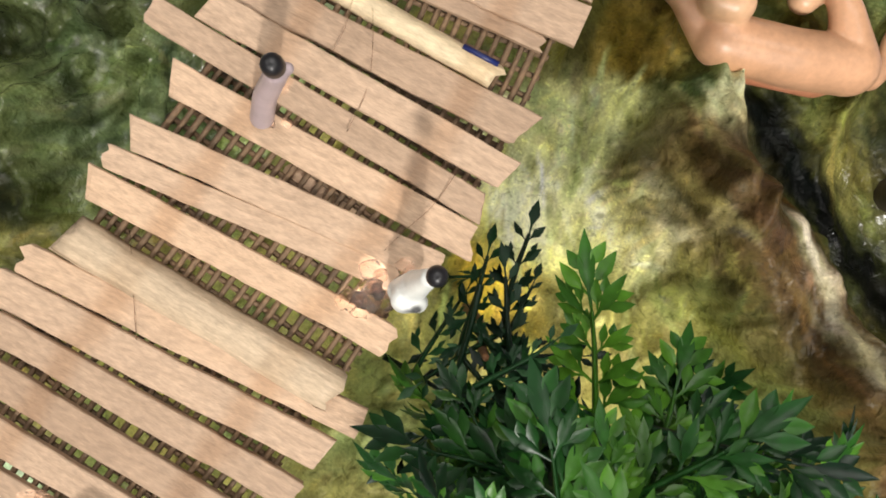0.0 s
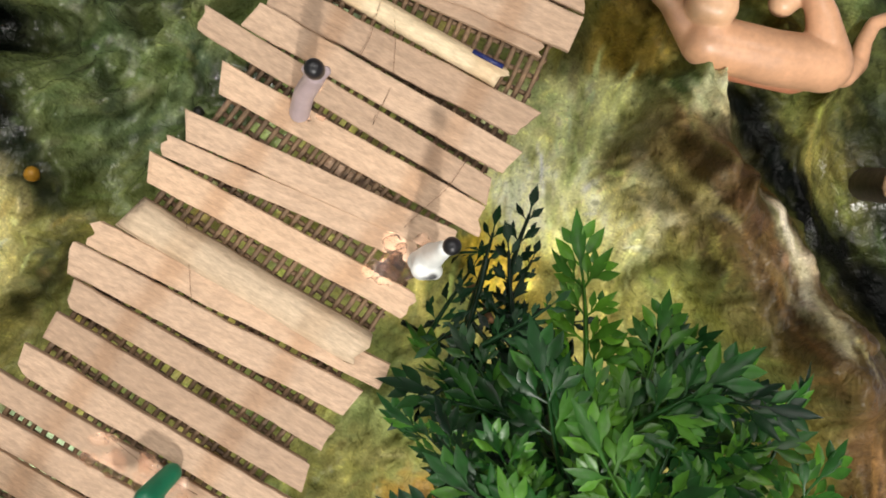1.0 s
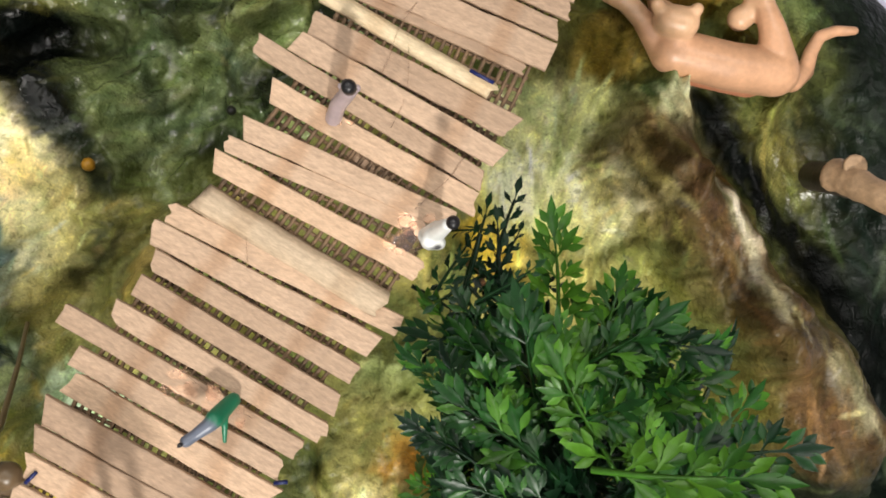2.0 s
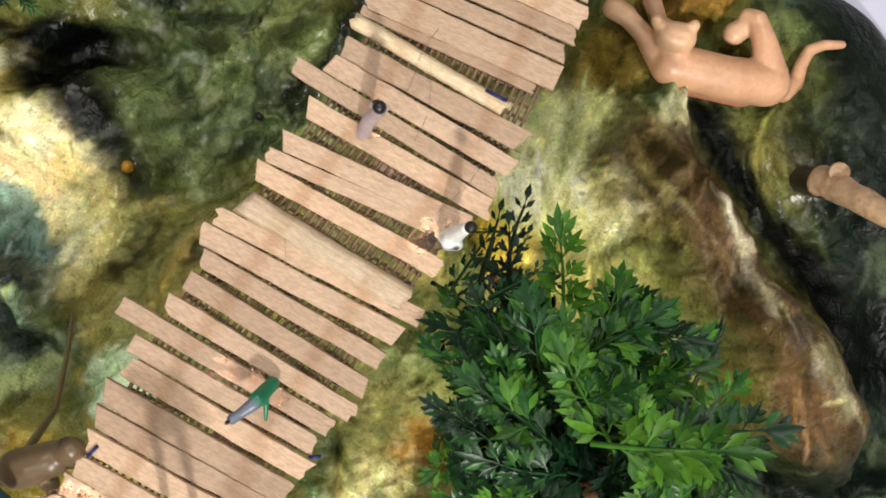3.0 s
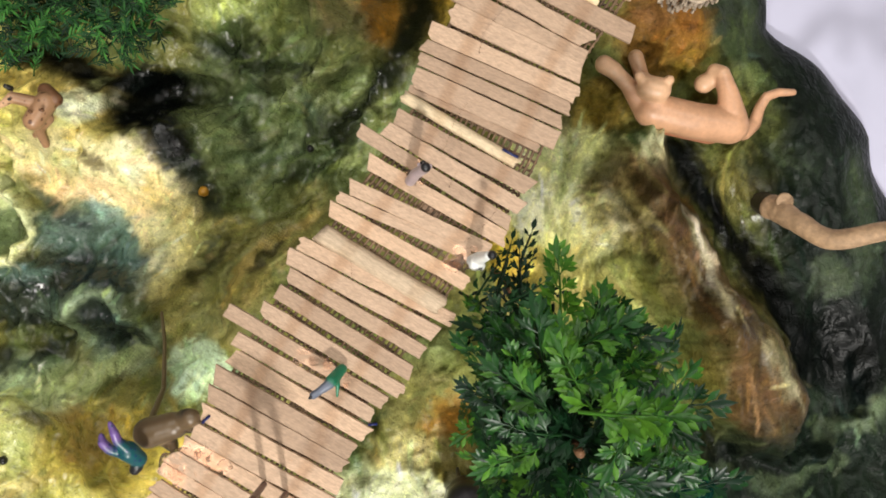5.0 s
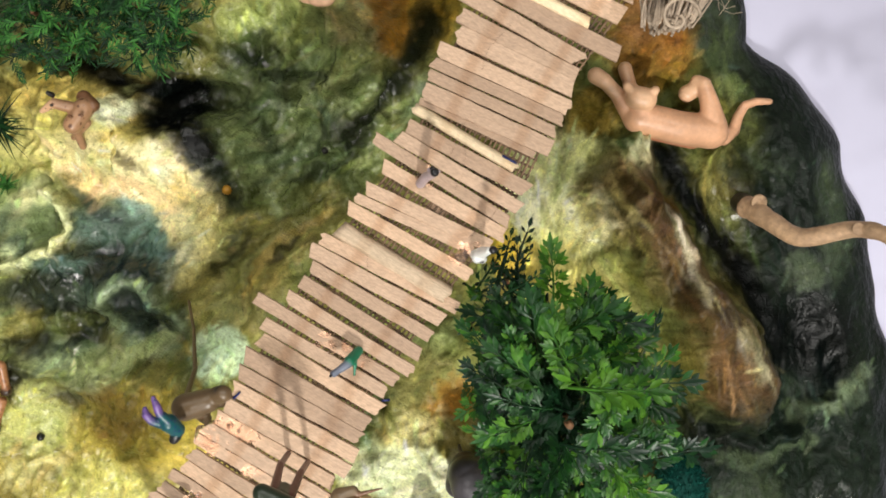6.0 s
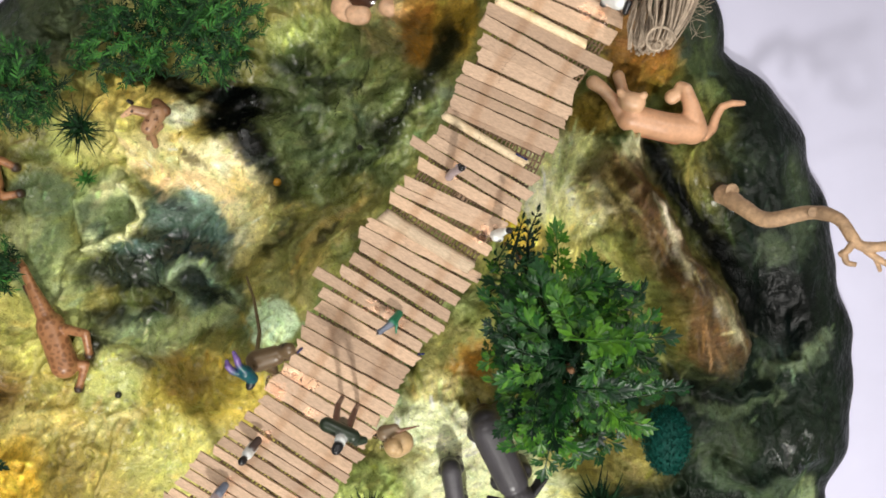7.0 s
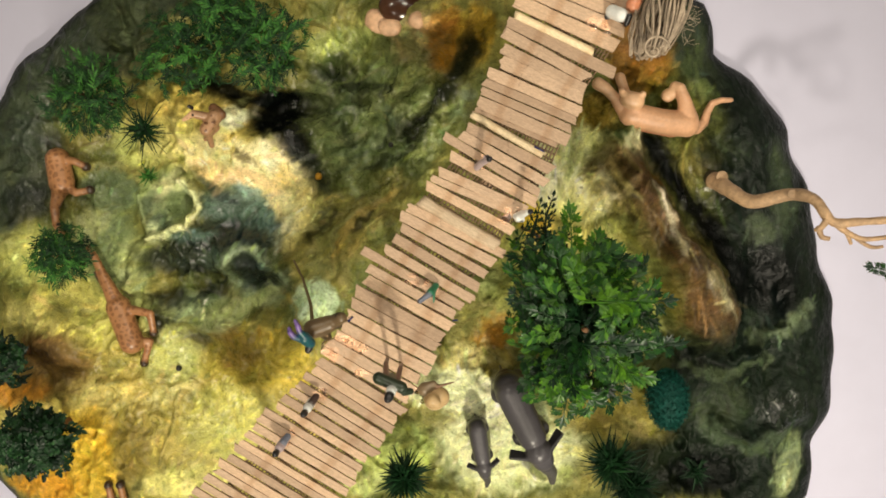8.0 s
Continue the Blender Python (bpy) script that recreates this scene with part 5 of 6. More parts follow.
def moss_ball(x, y, r):
    z0 = ground(x, y)
    ball = thing("moss_ball", (x, y, z0), "oval teal green ball of clipped moss", "plant")
    bm = bmesh.new()
    bmesh.ops.create_icosphere(bm, subdivisions=3, radius=1, matrix=Matrix.Translation((x, y, z0 + r * 0.9)) @ Matrix.Diagonal((r * 0.80, r * 1.2, r * 0.9, 1)))
    core = [(v.co.copy(), v.normal.copy()) for v in bm.verts]
    part("core", bm, MOSS, ball)
    bm = bmesh.new()
    rnd = random.Random(3)
    for co, n in core * 22:
        p = co + Vector((rnd.gauss(0, 0.0016), rnd.gauss(0, 0.0016), rnd.gauss(0, 0.0010)))
        d = (n + Vector((rnd.gauss(0, 0.8), rnd.gauss(0, 0.8), rnd.gauss(0, 0.8)))).normalized()
        s = d.orthogonal().normalized() * 0.0006
        bm.faces.new((bm.verts.new(p - s), bm.verts.new(p + s), bm.verts.new(p + d * 0.0034)))
    tagged(part("moss", bm, MOSS, ball, smooth=False), kind="stuff")


moss_ball(0.163, -0.209, 0.025)

# ---- driftwood and raffia ----
drift = thing("driftwood_branch", (0.205, 0.022, ground(0.205, 0.022)), "bare pale brown driftwood branch reaching out over the rim", "branch")
bm = bmesh.new()
main = curve_points([(0.201, 0.023, 0.092), (0.206, 0.018, 0.104), (0.213, 0.011, 0.117), (0.228, 0.001, 0.134), (0.256, 0.008, 0.155), (0.272, 0.003, 0.172), (0.284, -0.017, 0.184), (0.305, -0.017, 0.192), (0.345, -0.014, 0.200)], 60)
tube(bm, main, [0.0088 - 0.0055 * (i / 59) + 0.0009 * noise.noise((i * 0.35, 0, 0)) for i in range(60)], 12)
for v in bm.verts:
    v.co += v.normal * 0.0006 * noise.noise(v.co * 300)
limb = part("limb", bm, DRIFT, drift)
bm = bmesh.new()
tube(bm, curve_points([(0.224, 0.028, 0.004), (0.217, 0.025, 0.040), (0.210, 0.021, 0.080), (0.2075, 0.018, 0.101)], 12), [0.0092 - 0.0006 * i / 11 for i in range(12)], 12)
part("painted_foot", bm, plain("dark_bark", (0.050, 0.036, 0.020), 0.7, 0.5, 200.0, 0.6), drift, "dark brown foot of the branch")
for ctrl, r in ((((0.281, -0.013, 0.182), (0.274, -0.022, 0.184), (0.270, -0.025, 0.180)), 0.0034),
                (((0.284, -0.017, 0.184), (0.296, -0.027, 0.188), (0.311, -0.033, 0.190), (0.335, -0.030, 0.196)), 0.0030),
                (((0.290, -0.017, 0.186), (0.300, -0.030, 0.180), (0.305, -0.038, 0.176)), 0.0024),
                (((0.272, -0.022, 0.183), (0.276, -0.031, 0.180), (0.283, -0.033, 0.182)), 0.0030),
                (((0.300, -0.028, 0.186), (0.318, -0.040, 0.184), (0.330, -0.040, 0.186)), 0.0022)):
    bm = bmesh.new()
    tube(bm, curve_points(ctrl, 14), [r * (1.05 - 0.4 * i / 13) for i in range(14)], 9)
    for v in bm.verts:
        v.co += v.normal * 0.0006 * noise.noise(v.co * 350)
    part("twig", bm, DRIFT, drift)
for c, r in (((0.206, 0.026, 0.106), 0.0062), ((0.2545, 0.0085, 0.1625), 0.0045)):
    bm = bmesh.new()
    bmesh.ops.create_uvsphere(bm, u_segments=14, v_segments=8, radius=1, matrix=Matrix.Translation(c) @ Matrix.Diagonal((r, r, r * 0.7, 1)))
    for v in bm.verts:
        if v.co.z > c[2] + r * 0.3:
            v.co.z -= r * 0.35
    part("knot", bm, DRIFT, limb, "sawn round knot")
ob = new("leaf_sprig", BROAD[1])
ob.parent = drift
ob.matrix_parent_inverse = Matrix.Translation(-drift.location)
ob.matrix_basis = Matrix.Translation((0.352, -0.066, 0.186)) @ pose(0, 0, 0, 10, 0, 170)
tagged(ob, "small dark green leaf sprig")
bm = bmesh.new()
tube(bm, curve_points([(0.335, -0.030, 0.196), (0.350, -0.045, 0.192), (0.352, -0.066, 0.186)], 8), 0.0012, 6)
part("twig", bm, DRIFT, drift)

raffia = thing("raffia_bundle", (0.105, 0.145, DECK), "tied bundle of grey-brown raffia fibre on the bridge edge", "raffia")
rnd = random.Random(9)
for k in range(95):
    a0 = rnd.uniform(0, 2 * math.pi)
    r0 = 0.017 * math.sqrt(rnd.random())
    pts = []
    for f in (0, 0.15, 0.35, 0.6, 0.85, 1.0):
        c = Vector((0.097, 0.124, 0.262)).lerp(Vector((0.116, 0.190, 0.256)), f)
        rr = r0 * (0.62 + 0.75 * math.sin(min(f + 0.12, 1) * 2.3))
        a = a0 + 0.8 * f
        pts.append(c + Vector((math.cos(a) * rr, 0.25 * math.sin(a) * rr, math.sin(a) * rr)) + Vector((rnd.gauss(0, 0.001),) * 3))
    bm = bmesh.new()
    tube(bm, curve_points(pts, 18), rnd.uniform(0.0005, 0.0012), 6)
    part("strand", bm, RAFFIA, raffia)
bm = bmesh.new()
tube(bm, curve_points([Vector((0.098, 0.125, 0.268)) + Vector((math.cos(t) * (0.012 - 0.0014 * t), math.sin(t) * (0.012 - 0.0014 * t), 0.010 - 0.0006 * t)) for t in (k * 0.5 for k in range(15))], 60), 0.0011, 6)
part("coil", bm, RAFFIA, raffia, "coiled raffia end")
bm = bmesh.new()
for k in range(24):
    p = Vector((0.124, 0.150, 0.262)) + Vector((rnd.gauss(0, 0.003), rnd.gauss(0, 0.008), rnd.gauss(0, 0.003)))
    d = Vector((rnd.uniform(0.3, 1), rnd.gauss(0, 0.6), rnd.gauss(0, 0.3))).normalized()
    tube(bm, [p, p + d * 0.006 + Vector((0, rnd.gauss(0, 0.002), 0)), p + d * 0.012], 0.00018, 3, False)
tagged(part("frayed_fibres", bm, RAFFIA, raffia), kind="stuff")

# ---- moulded animal figures ----
TAN, TANP, TAND = (0.62, 0.345, 0.20), (0.68, 0.42, 0.25), (0.56, 0.22, 0.12)
sculpt("feline_figure", [
    (TAN, (0.1224, 0.0922, 0.066), 0.0128, (0.1550, 0.0851, 0.062), 0.0134),
    (TAND, (0.1338, 0.0862, 0.056), 0.0105, (0.1689, 0.0798, 0.053), 0.011),
    (TAN, (0.1550, 0.0851, 0.062), 0.0134, (0.1827, 0.0824, 0.057), 0.0138),
    (TANP, (0.1176, 0.1066, 0.078), 0.0088, (0.1247, 0.1050, 0.078), 0.0092),
    (TANP, (0.1089, 0.1143, 0.085), 0.0036, (0.1116, 0.1118, 0.081), 0.004),
    (TANP, (0.1312, 0.1114, 0.083), 0.0036, (0.1294, 0.1092, 0.080), 0.004),
    (TANP, (0.1152, 0.1130, 0.076), 0.005, (0.1171, 0.1095, 0.076), 0.0055),
    (TAN, (0.1174, 0.0923, 0.064), 0.0078, (0.1046, 0.1092, 0.070), 0.006),
    (TANP, (0.1046, 0.1092, 0.070), 0.006, (0.0934, 0.1190, 0.074), 0.0058),
    (TANP, (0.0934, 0.1190, 0.074), 0.0064, (0.0862, 0.1233, 0.074), 0.0068),
    (TAN, (0.1185, 0.1028, 0.066), 0.0062, (0.1143, 0.1220, 0.062), 0.0054),
    (TANP, (0.1143, 0.1220, 0.062), 0.0054, (0.1117, 0.1312, 0.060), 0.0058),
    (TAN, (0.1841, 0.0869, 0.058), 0.0112, (0.1790, 0.1041, 0.064), 0.0078),
    (TAN, (0.1790, 0.1041, 0.064), 0.0078, (0.1740, 0.1192, 0.064), 0.0058),
    (TANP, (0.1740, 0.1192, 0.064), 0.006, (0.1697, 0.1215, 0.060), 0.006),
    (TANP, (0.1725, 0.1188, 0.060), 0.0056, (0.1630, 0.1129, 0.056), 0.0072),
    (TAN, (0.1944, 0.0785, 0.052), 0.0066, (0.2037, 0.0845, 0.048), 0.005),
    (TAN, (0.2037, 0.0845, 0.048), 0.005, (0.2076, 0.0962, 0.046), 0.0042),
    (TAN, (0.2076, 0.0962, 0.046), 0.0042, (0.2131, 0.1056, 0.045), 0.0038),
    (TAN, (0.2131, 0.1056, 0.045), 0.0038, (0.2226, 0.1091, 0.044), 0.0034),
    (TAN, (0.2226, 0.1091, 0.044), 0.0034, (0.2336, 0.1092, 0.044), 0.0028),
], "pale tan plastic wild cat figure climbing a rock", "figurine", 0.0009)

GREY, GREYD = (0.070, 0.066, 0.074), (0.034, 0.033, 0.037)
def elephant(x, y, k, turn, label):
    c, s = math.cos(radians(turn)), math.sin(radians(turn))
    z0 = ground(x, y)
    q = lambda u, v, z: (x + k * (u * c - v * s), y + k * (u * s + v * c), z0 + k * z)
    pr = [(GREY, q(-0.030, 0, 0.052), 0.0160 * k, q(0.018, 0, 0.054), 0.0140 * k),
          (GREYD, q(-0.036, 0, 0.048), 0.0150 * k, q(-0.040, 0, 0.040), 0.012 * k),
          (GREY, q(0.034, 0, 0.056), 0.0135 * k, q(0.044, 0, 0.052), 0.011 * k),
          (GREY, q(0.050, 0, 0.050), 0.008 * k, q(0.064, 0.002, 0.036), 0.006 * k),
          (GREY, q(0.064, 0.002, 0.036), 0.006 * k, q(0.078, -0.002, 0.022), 0.0035 * k),
          (GREYD, q(-0.047, 0, 0.044), 0.002 * k, q(-0.052, 0, 0.020), 0.0015 * k)]
    for v in (0.011, -0.011):
        pr += [(GREY, q(-0.030, v, 0.040), 0.0095 * k, q(-0.032, v, 0.004), 0.0070 * k), (GREY, q(0.018, v, 0.040), 0.0085 * k, q(0.020, v, 0.004), 0.0065 * k)]
        e = 1 if v > 0 else -1
        for w in (0.0, 0.002, 0.004, 0.006, 0.008):
            pr.append((GREYD, q(0.036 - 0.2 * w, e * 0.010, 0.060 - w), 0.0028 * k, q(0.027 - 0.5 * w, e * (0.028 - 0.4 * w), 0.058 - w), 0.0016 * k))
    return sculpt("elephant_figure", pr, label, "figurine", 0.0007, group="toy elephants")


elephant(0.008, -0.222, 1.05, -65, "dark grey plastic elephant figure on pale ground")
elephant(-0.036, -0.258, 0.62, -80, "small dark grey plastic elephant calf figure")

RUST_BROWN, HOOF = (0.36, 0.17, 0.075), (0.012, 0.010, 0.009)
def lying_giraffe(pts, label):
    """Giraffe figure lying on its side: head, neck, body, folded legs."""
    z = lambda p, d: (p[0], p[1], ground(*p) + d)
    head, neck, chest, rump, knee, hoof, knee2, hoof2 = pts
    pr = [(RUST_BROWN, z(neck, 0.010), 0.0050, z(chest, 0.012), 0.0100), (RUST_BROWN, z(chest, 0.012), 0.0135, z(rump, 0.012), 0.0130),
          (RUST_BROWN, z(head, 0.010), 0.0040, z(neck, 0.010), 0.0050),
          (RUST_BROWN, z(rump, 0.012), 0.0058, z(knee, 0.010), 0.0042), (RUST_BROWN, z(knee, 0.010), 0.0042, z(hoof, 0.007), 0.0036), (HOOF, z(hoof, 0.007), 0.0048, z(hoof, 0.005), 0.0048),
          (RUST_BROWN, z(chest, 0.012), 0.0058, z(knee2, 0.010), 0.0042), (RUST_BROWN, z(knee2, 0.010), 0.0042, z(hoof2, 0.007), 0.0036), (HOOF, z(hoof2, 0.007), 0.0048, z(hoof2, 0.005), 0.0048)]
    hx, hy = head[0] - neck[0], head[1] - neck[1]
    n = math.hypot(hx, hy)
    hx, hy = hx / n, hy / n
    pr.append((RUST_BROWN, z(head, 0.010), 0.0044, z((head[0] + hx * 0.012 - hy * 0.004, head[1] + hy * 0.012 + hx * 0.004), 0.009), 0.0030))
    pr.append((HOOF, z((head[0] - hy * 0.003, head[1] + hx * 0.003), 0.012), 0.0018, z((head[0] - hy * 0.009, head[1] + hx * 0.009), 0.012), 0.0014))
    side = (-hy * 0.006, hx * 0.006)
    pr.append((HOOF, z((neck[0] + side[0], neck[1] + side[1]), 0.011), 0.0020, z((chest[0] + side[0], chest[1] + side[1]), 0.012), 0.0022))
    return sculpt("giraffe_figure", pr, label, "figurine", 0.0008, group="toy giraffes", dapple=((0.22, 0.095, 0.040), 0.0058, 0.22))


lying_giraffe(((-0.452, -0.057), (-0.446, -0.072), (-0.428, -0.112), (-0.414, -0.150), (-0.396, -0.150), (-0.403, -0.174), (-0.391, -0.118), (-0.390, -0.140)), "spotted rust-brown giraffe figure lying on yellow ground")
lying_giraffe(((-0.494, -0.022), (-0.497, -0.004), (-0.487, 0.022), (-0.490, 0.048), (-0.470, 0.046), (-0.460, 0.040), (-0.470, 0.012), (-0.456, 0.015)), "rust-brown giraffe figure lying under a tree")
lying_giraffe(((-0.470, -0.350), (-0.462, -0.345), (-0.440, -0.345), (-0.420, -0.350), (-0.424, -0.322), (-0.427, -0.305), (-0.438, -0.325), (-0.441, -0.306)), "rust-brown giraffe figure lying near the rim")

FAWN, FAWND = (0.34, 0.19, 0.10), (0.16, 0.075, 0.035)
z = lambda x, y, d: (x, y, ground(x, y) + d)
sculpt("deer_figure", [
    (FAWN, z(-0.3079, 0.0892, 0.0133), 0.0079, z(-0.3166, 0.0761, 0.0133), 0.0071), (FAWND, z(-0.3101, 0.0979, 0.0177), 0.0055, z(-0.3014, 0.0913, 0.0177), 0.0050),
    (FAWN, z(-0.3166, 0.0892, 0.0177), 0.0046, z(-0.3275, 0.0913, 0.0243), 0.0042), (TANP, z(-0.3286, 0.0913, 0.0243), 0.0038, z(-0.3395, 0.0859, 0.0210), 0.0019),
    (HOOF, z(-0.3297, 0.0979, 0.0287), 0.0022, z(-0.3319, 0.0990, 0.0287), 0.0019), (HOOF, z(-0.3264, 0.0892, 0.0309), 0.0014, z(-0.3264, 0.0892, 0.0309), 0.0014),
    (FAWN, z(-0.3166, 0.0761, 0.0110), 0.0040, z(-0.3166, 0.0609, 0.0044), 0.0029), (FAWN, z(-0.3079, 0.0783, 0.0110), 0.0037, z(-0.3221, 0.0674, 0.0033), 0.0025),
    (FAWND, z(-0.3058, 0.0826, 0.0232), 0.0017, z(-0.3058, 0.0826, 0.0232), 0.0017), (FAWND, z(-0.3145, 0.0816, 0.0232), 0.0015, z(-0.3145, 0.0816, 0.0232), 0.0015),
], "small speckled brown deer figure on a yellow rock", "figurine", 0.0006, dapple=((0.10, 0.04, 0.018), 0.0042, 0.42))

B = DECK
LILAC, BLACKP, WHITEP, BLUEG, GREENP = (0.42, 0.34, 0.36), (0.010, 0.010, 0.012), (0.72, 0.74, 0.72), (0.13, 0.15, 0.20), (0.01, 0.15, 0.075)
sculpt("bird_figure", [(LILAC, (-0.0440, 0.0320, B + 0.002), 0.0030, (-0.0408, 0.0352, B + 0.014), 0.0029), (LILAC, (-0.0408, 0.0352, B + 0.014), 0.0029, (-0.0355, 0.0376, B + 0.028), 0.0027), (LILAC, (-0.0385, 0.0395, B + 0.026), 0.0012, (-0.0330, 0.0385, B + 0.028), 0.0014),
    (BLACKP, (-0.0349, 0.0376, B + 0.036), 0.0026, (-0.0349, 0.0376, B + 0.034), 0.0026), (BLACKP, (-0.0370, 0.0400, B + 0.030), 0.0011, (-0.0360, 0.0405, B + 0.030), 0.0010)],
    "tiny lilac-grey bird figure with a round black head", "figurine", 0.0004, group="tiny birds on the bridge")
sculpt("bird_figure", [(WHITEP, (-0.0105, -0.0100, B + 0.004), 0.0030, (-0.0062, -0.0082, B + 0.014), 0.0036), (WHITEP, (-0.0062, -0.0082, B + 0.014), 0.0034, (-0.0028, -0.0062, B + 0.028), 0.0022),
    (WHITEP, (-0.0090, -0.0118, B + 0.010), 0.0034, (-0.0060, -0.0125, B + 0.010), 0.0026), (BLACKP, (-0.0012, -0.0056, B + 0.036), 0.0024, (-0.0012, -0.0056, B + 0.034), 0.0024), (BLACKP, (-0.0098, -0.0138, B + 0.011), 0.0009, (-0.0060, -0.0140, B + 0.012), 0.0009)],
    "tiny white bird figure with a round black head", "figurine", 0.0004, group="tiny birds on the bridge")
sculpt("bird_figure", [(GREENP, (-0.0795, -0.0695, B + 0.004), 0.0028, (-0.0840, -0.0745, B + 0.012), 0.0034), (GREENP, (-0.0810, -0.0750, B + 0.010), 0.0014, (-0.0815, -0.0835, B + 0.008), 0.0008),
    (BLUEG, (-0.0850, -0.0760, B + 0.013), 0.0028, (-0.0905, -0.0800, B + 0.014), 0.0021), (BLUEG, (-0.0905, -0.0800, B + 0.014), 0.0021, (-0.0932, -0.0818, B + 0.015), 0.0022), (BLACKP, (-0.0945, -0.0825, B + 0.018), 0.0010, (-0.0950, -0.0830, B + 0.018), 0.0006)],
    "tiny green and slate-blue bird figure", "figurine", 0.0004, group="tiny birds on the bridge")
sculpt("bird_figure", [(WHITEP, (-0.188, -0.171, B + 0.005), 0.0040, (-0.190, -0.174, B + 0.016), 0.0040), ((0.05, 0.03, 0.025), (-0.1835, -0.1655, B + 0.008), 0.0030, (-0.187, -0.170, B + 0.012), 0.0034), (BLACKP, (-0.1915, -0.1765, B + 0.022), 0.0032, (-0.192, -0.177, B + 0.024), 0.0030)],
    "tiny black and white bird figure", "figurine", 0.0006, group="tiny birds on the bridge")
sculpt("bird_figure", [(LILAC, (-0.213, -0.206, B + 0.005), 0.0040, (-0.215, -0.209, B + 0.015), 0.0040), (BLUEG, (-0.209, -0.201, B + 0.006), 0.0030, (-0.212, -0.205, B + 0.011), 0.0034), (BLACKP, (-0.2165, -0.2115, B + 0.020), 0.0030, (-0.217, -0.212, B + 0.022), 0.0029)],
    "tiny grey and pink bird figure with a black head", "figurine", 0.0006, group="tiny birds on the bridge")
DGRN = (0.018, 0.030, 0.016)
LEGS = (0.10, 0.04, 0.03)
sculpt("bird_figure", [(DGRN, (-0.124, -0.137, 0.303), 0.0052, (-0.106, -0.144, 0.305), 0.0048), (DGRN, (-0.104, -0.148, 0.303), 0.0034, (-0.099, -0.148, 0.301), 0.0028), (DGRN, (-0.115, -0.141, 0.298), 0.0050, (-0.115, -0.139, 0.288), 0.0036),
    (LEGS, (-0.119, -0.138, 0.296), 0.0028, (-0.121, -0.132, 0.268), 0.0022), (LEGS, (-0.121, -0.132, 0.268), 0.0020, (-0.122, -0.134, B + 0.001), 0.0018), (LEGS, (-0.110, -0.141, 0.296), 0.0028, (-0.109, -0.136, 0.268), 0.0022), (LEGS, (-0.109, -0.136, 0.268), 0.0020, (-0.110, -0.139, B + 0.001), 0.0018),
    (WHITEP, (-0.114, -0.146, 0.310), 0.0042, (-0.114, -0.147, 0.310), 0.0040), (BLACKP, (-0.115, -0.149, 0.314), 0.0038, (-0.116, -0.151, 0.315), 0.0034)],
    "dark green bird figure with a white collar and black head", "figurine", 0.0006, group="tiny birds on the bridge")
TEALP, PURPLE = (0.005, 0.075, 0.085), (0.14, 0.08, 0.26)
sculpt("bird_figure", [(TEALP, (-0.188, -0.119, B + 0.008), 0.0046, (-0.192, -0.114, B + 0.012), 0.0056), (BLACKP, (-0.189, -0.123, B + 0.008), 0.0036, (-0.190, -0.125, B + 0.008), 0.0030),
    (TEALP, (-0.191, -0.113, B + 0.014), 0.0034, (-0.1955, -0.107, B + 0.018), 0.0026), (PURPLE, (-0.1955, -0.107, B + 0.018), 0.0026, (-0.1965, -0.102, B + 0.020), 0.0024), (PURPLE, (-0.1965, -0.102, B + 0.020), 0.0024, (-0.1990, -0.0975, B + 0.019), 0.0015), (TEALP, (-0.194, -0.115, B + 0.012), 0.0034, (-0.2005, -0.112, B + 0.016), 0.0028), (PURPLE, (-0.2005, -0.112, B + 0.016), 0.0028, (-0.2035, -0.108, B + 0.018), 0.0025), (PURPLE, (-0.2035, -0.108, B + 0.018), 0.0025, (-0.2045, -0.1045, B + 0.017), 0.0016)],
    "teal and purple bird figure with raised wings", "figurine", 0.0005, dapple=((0.010, 0.03, 0.10), 0.0030, 0.35))
MONK = (0.12, 0.080, 0.042)
sculpt("monkey_figure", [(MONK, (-0.188, -0.109, B - 0.008), 0.0088, (-0.173, -0.104, B - 0.006), 0.0076), (MONK, (-0.180, -0.112, B - 0.012), 0.0060, (-0.176, -0.116, B - 0.010), 0.0040), (MONK, (-0.167, -0.100, B - 0.004), 0.0056, (-0.162, -0.098, B + 0.001), 0.0052), (BLACKP, (-0.165, -0.096, B + 0.001), 0.0028, (-0.164, -0.095, B + 0.001), 0.0024),
    (MONK, (-0.165, -0.106, B - 0.006), 0.0026, (-0.156, -0.102, B - 0.002), 0.0022), (MONK, (-0.176, -0.112, B - 0.010), 0.0028, (-0.172, -0.120, B - 0.003), 0.0024),
    (MONK, (-0.190, -0.105, B - 0.016), 0.0022, (-0.199, -0.096, 0.17), 0.0018), (MONK, (-0.199, -0.096, 0.17), 0.0018, (-0.215, -0.075, 0.12), 0.0015), (MONK, (-0.215, -0.075, 0.12), 0.0015, (-0.232, -0.060, 0.075), 0.0014)],
    "brown monkey figure with a long tail clinging to the bridge", "figurine", 0.0007)
SHELL = (0.50, 0.34, 0.17)
sculpt("snail_figure", [(SHELL, (-0.081, -0.170, B - 0.001), 0.0098, (-0.077, -0.168, B - 0.001), 0.0092), (SHELL, (-0.083, -0.168, B + 0.010), 0.0060, (-0.079, -0.170, B + 0.012), 0.0040), ((0.20, 0.14, 0.08), (-0.090, -0.160, B + 0.003), 0.0060, (-0.082, -0.156, B + 0.003), 0.0036), (FAWND, (-0.080, -0.158, B + 0.004), 0.0018, (-0.064, -0.154, B + 0.003), 0.0008)],
    "round brown snail-shaped shell glued at the bridge edge", "figurine", 0.0007)
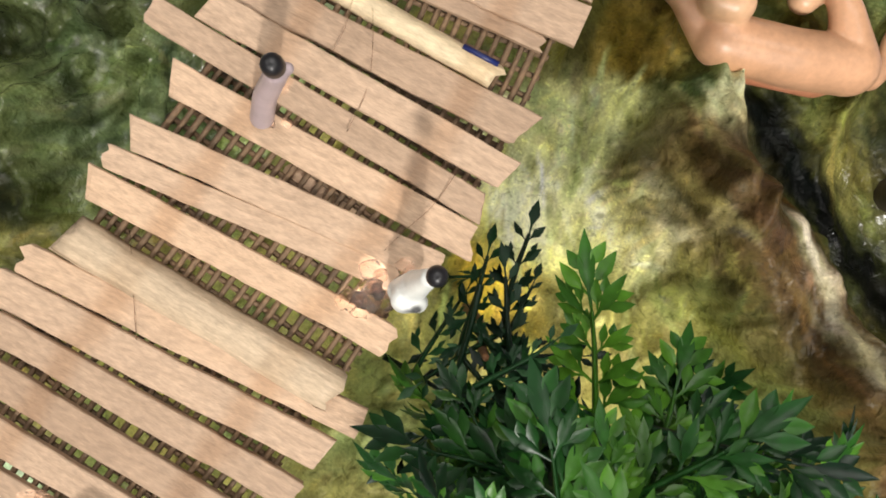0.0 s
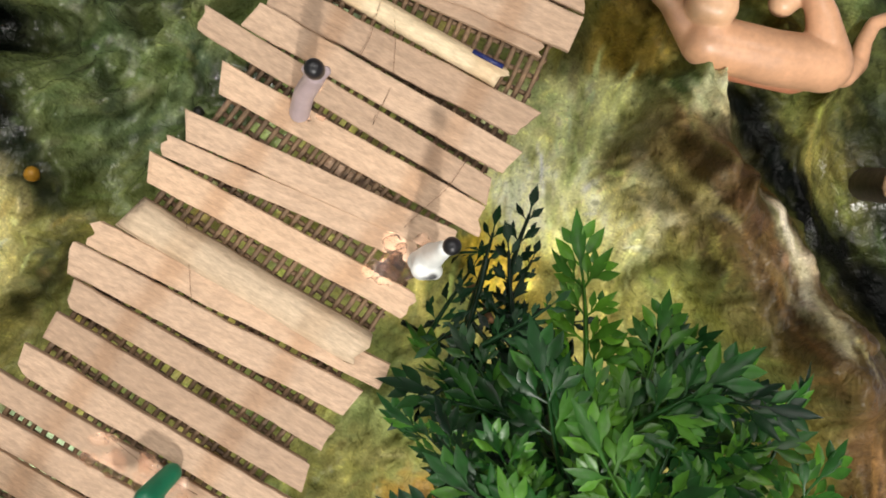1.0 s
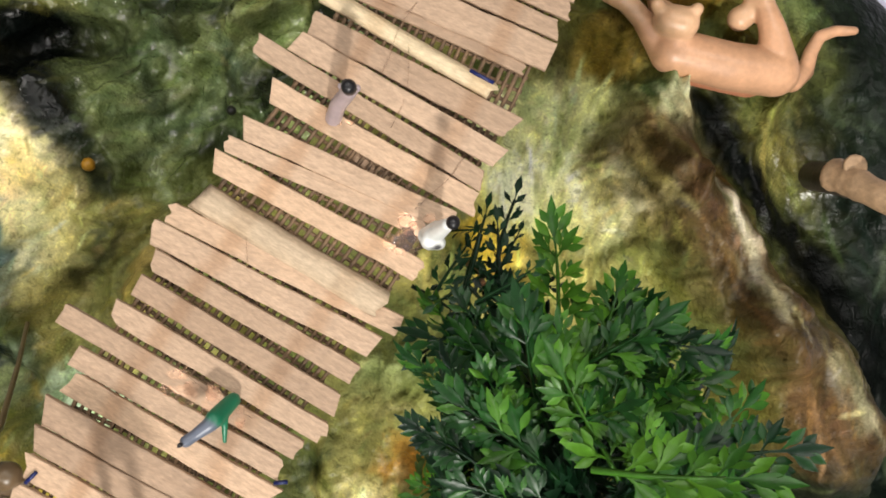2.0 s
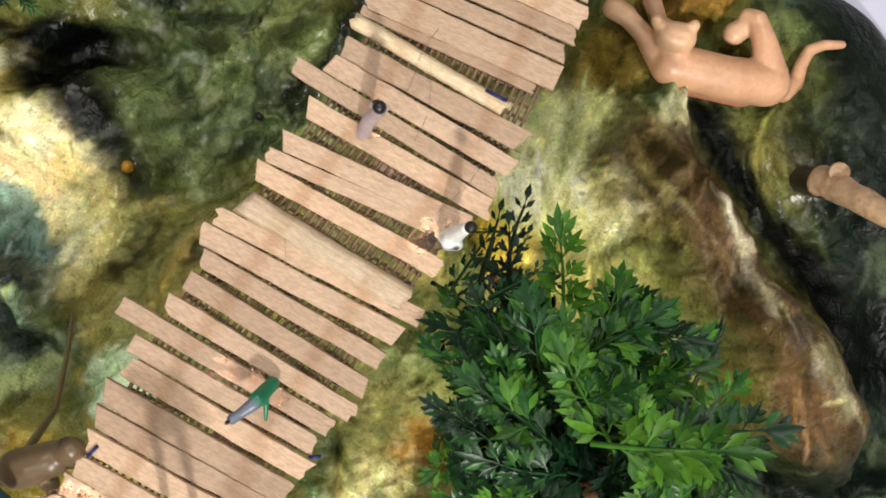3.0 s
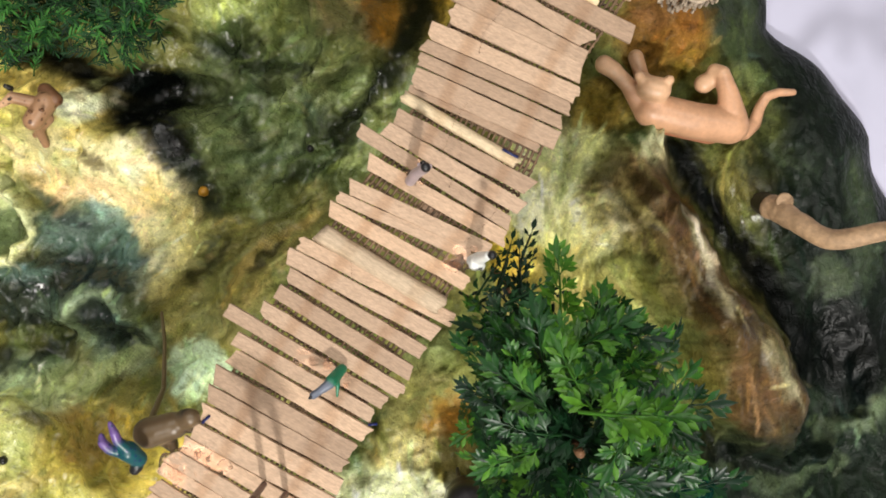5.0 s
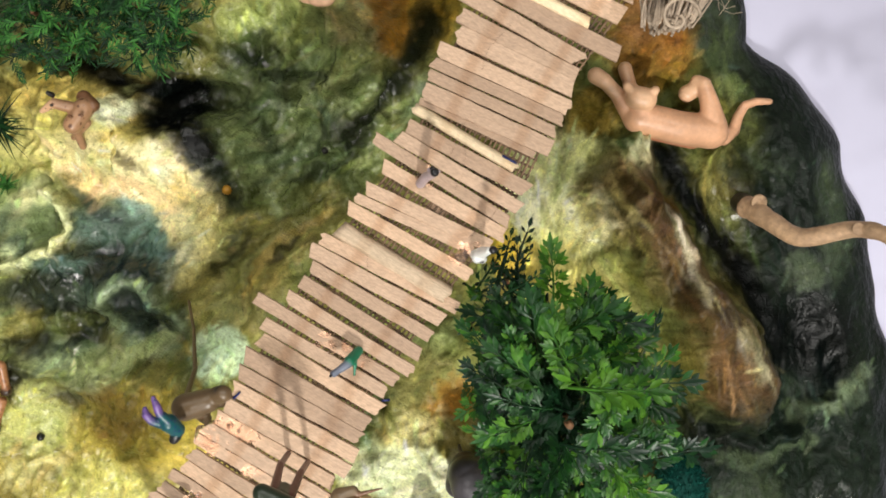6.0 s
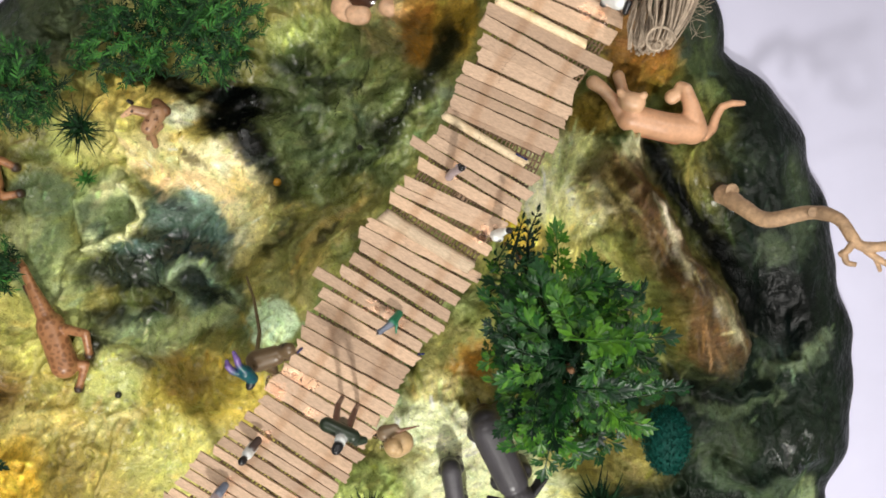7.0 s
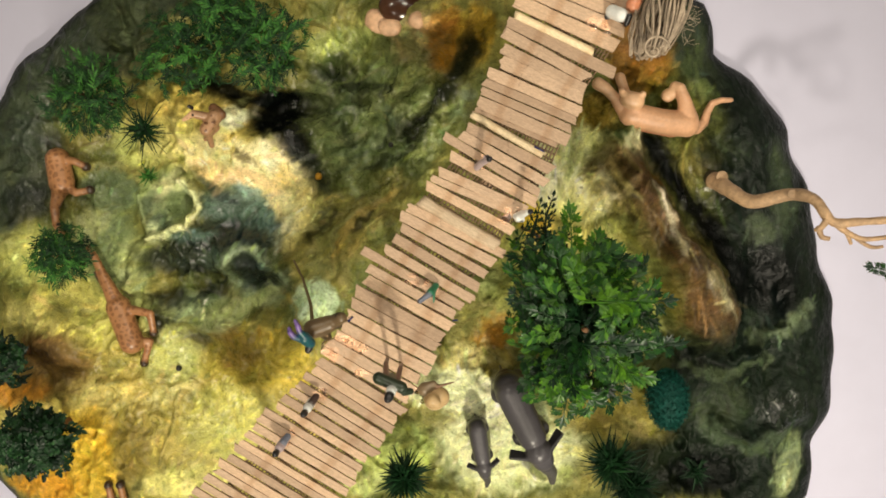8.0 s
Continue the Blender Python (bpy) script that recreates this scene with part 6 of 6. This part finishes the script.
sculpt("bird_figure", [(WHITEP, (0.070, 0.162, B + 0.006), 0.0060, (0.076, 0.158, B + 0.012), 0.0060), (BLACKP, (0.066, 0.158, B + 0.004), 0.0026, (0.072, 0.160, B + 0.008), 0.0024), (BLACKP, (0.080, 0.150, B + 0.014), 0.0022, (0.082, 0.156, B + 0.018), 0.0024), (TAND, (0.086, 0.166, B + 0.012), 0.0060, (0.088, 0.170, B + 0.012), 0.0060)],
    "white bird figure with black wings in set glue", "figurine", 0.0006)

# peach stones round a glossy brown dish on the ochre bank
for x, y, r, s in ((-0.142, 0.190, 0.012, 1.2), (-0.128, 0.182, 0.009, 1.4), (-0.100, 0.185, 0.010, 0.9)):
    bm = bmesh.new()
    bmesh.ops.create_icosphere(bm, subdivisions=3, radius=r, matrix=Matrix.Translation((x, y, ground(x, y) + r * 0.25)) @ Matrix.Diagonal((s, 1, 0.7, 1)))
    for v in bm.verts:
        v.co += v.normal * r * 0.35 * noise.noise(v.co * 90)
    st = new("stone", finish("stone", bm, plain("peach_stone", (0.58, 0.36, 0.22), 0.5, 0.25, 200.0, 0.4)))
    tagged(st, "smooth peach-coloured stone on ochre ground", "stone", "stones round the brown dish")
bm = bmesh.new()
x, y = -0.119, 0.203
bmesh.ops.create_uvsphere(bm, u_segments=24, v_segments=12, radius=1, matrix=Matrix.Translation((x, y, ground(x, y) + 0.004)) @ Matrix.Diagonal((0.022, 0.018, 0.010, 1)))
tagged(new("brown_shell", finish("brown_shell", bm, plain("glossy_brown", (0.05, 0.022, 0.012), 0.15, 0.3))), "glossy dark brown oval seed shell", "shell")
for x, y, r in ((-0.133, 0.064, 0.0032), (-0.367, -0.181, 0.0034), (-0.209, 0.029, 0.004)):
    bm = bmesh.new()
    bmesh.ops.create_icosphere(bm, subdivisions=2, radius=r, matrix=Matrix.Translation((x, y, ground(x, y) + r * 0.4)))
    for v in bm.verts:
        v.co += v.normal * r * 0.2 * noise.noise(v.co * 300)
    orange = x < -0.2 and y > 0
    tagged(new("pebble", finish("pebble", bm, plain("pebble", (0.5, 0.25, 0.02) if orange else (0.012, 0.012, 0.010), 0.4))), "small orange pebble on green ground" if orange else "small black pebble on the ground", "pebble")
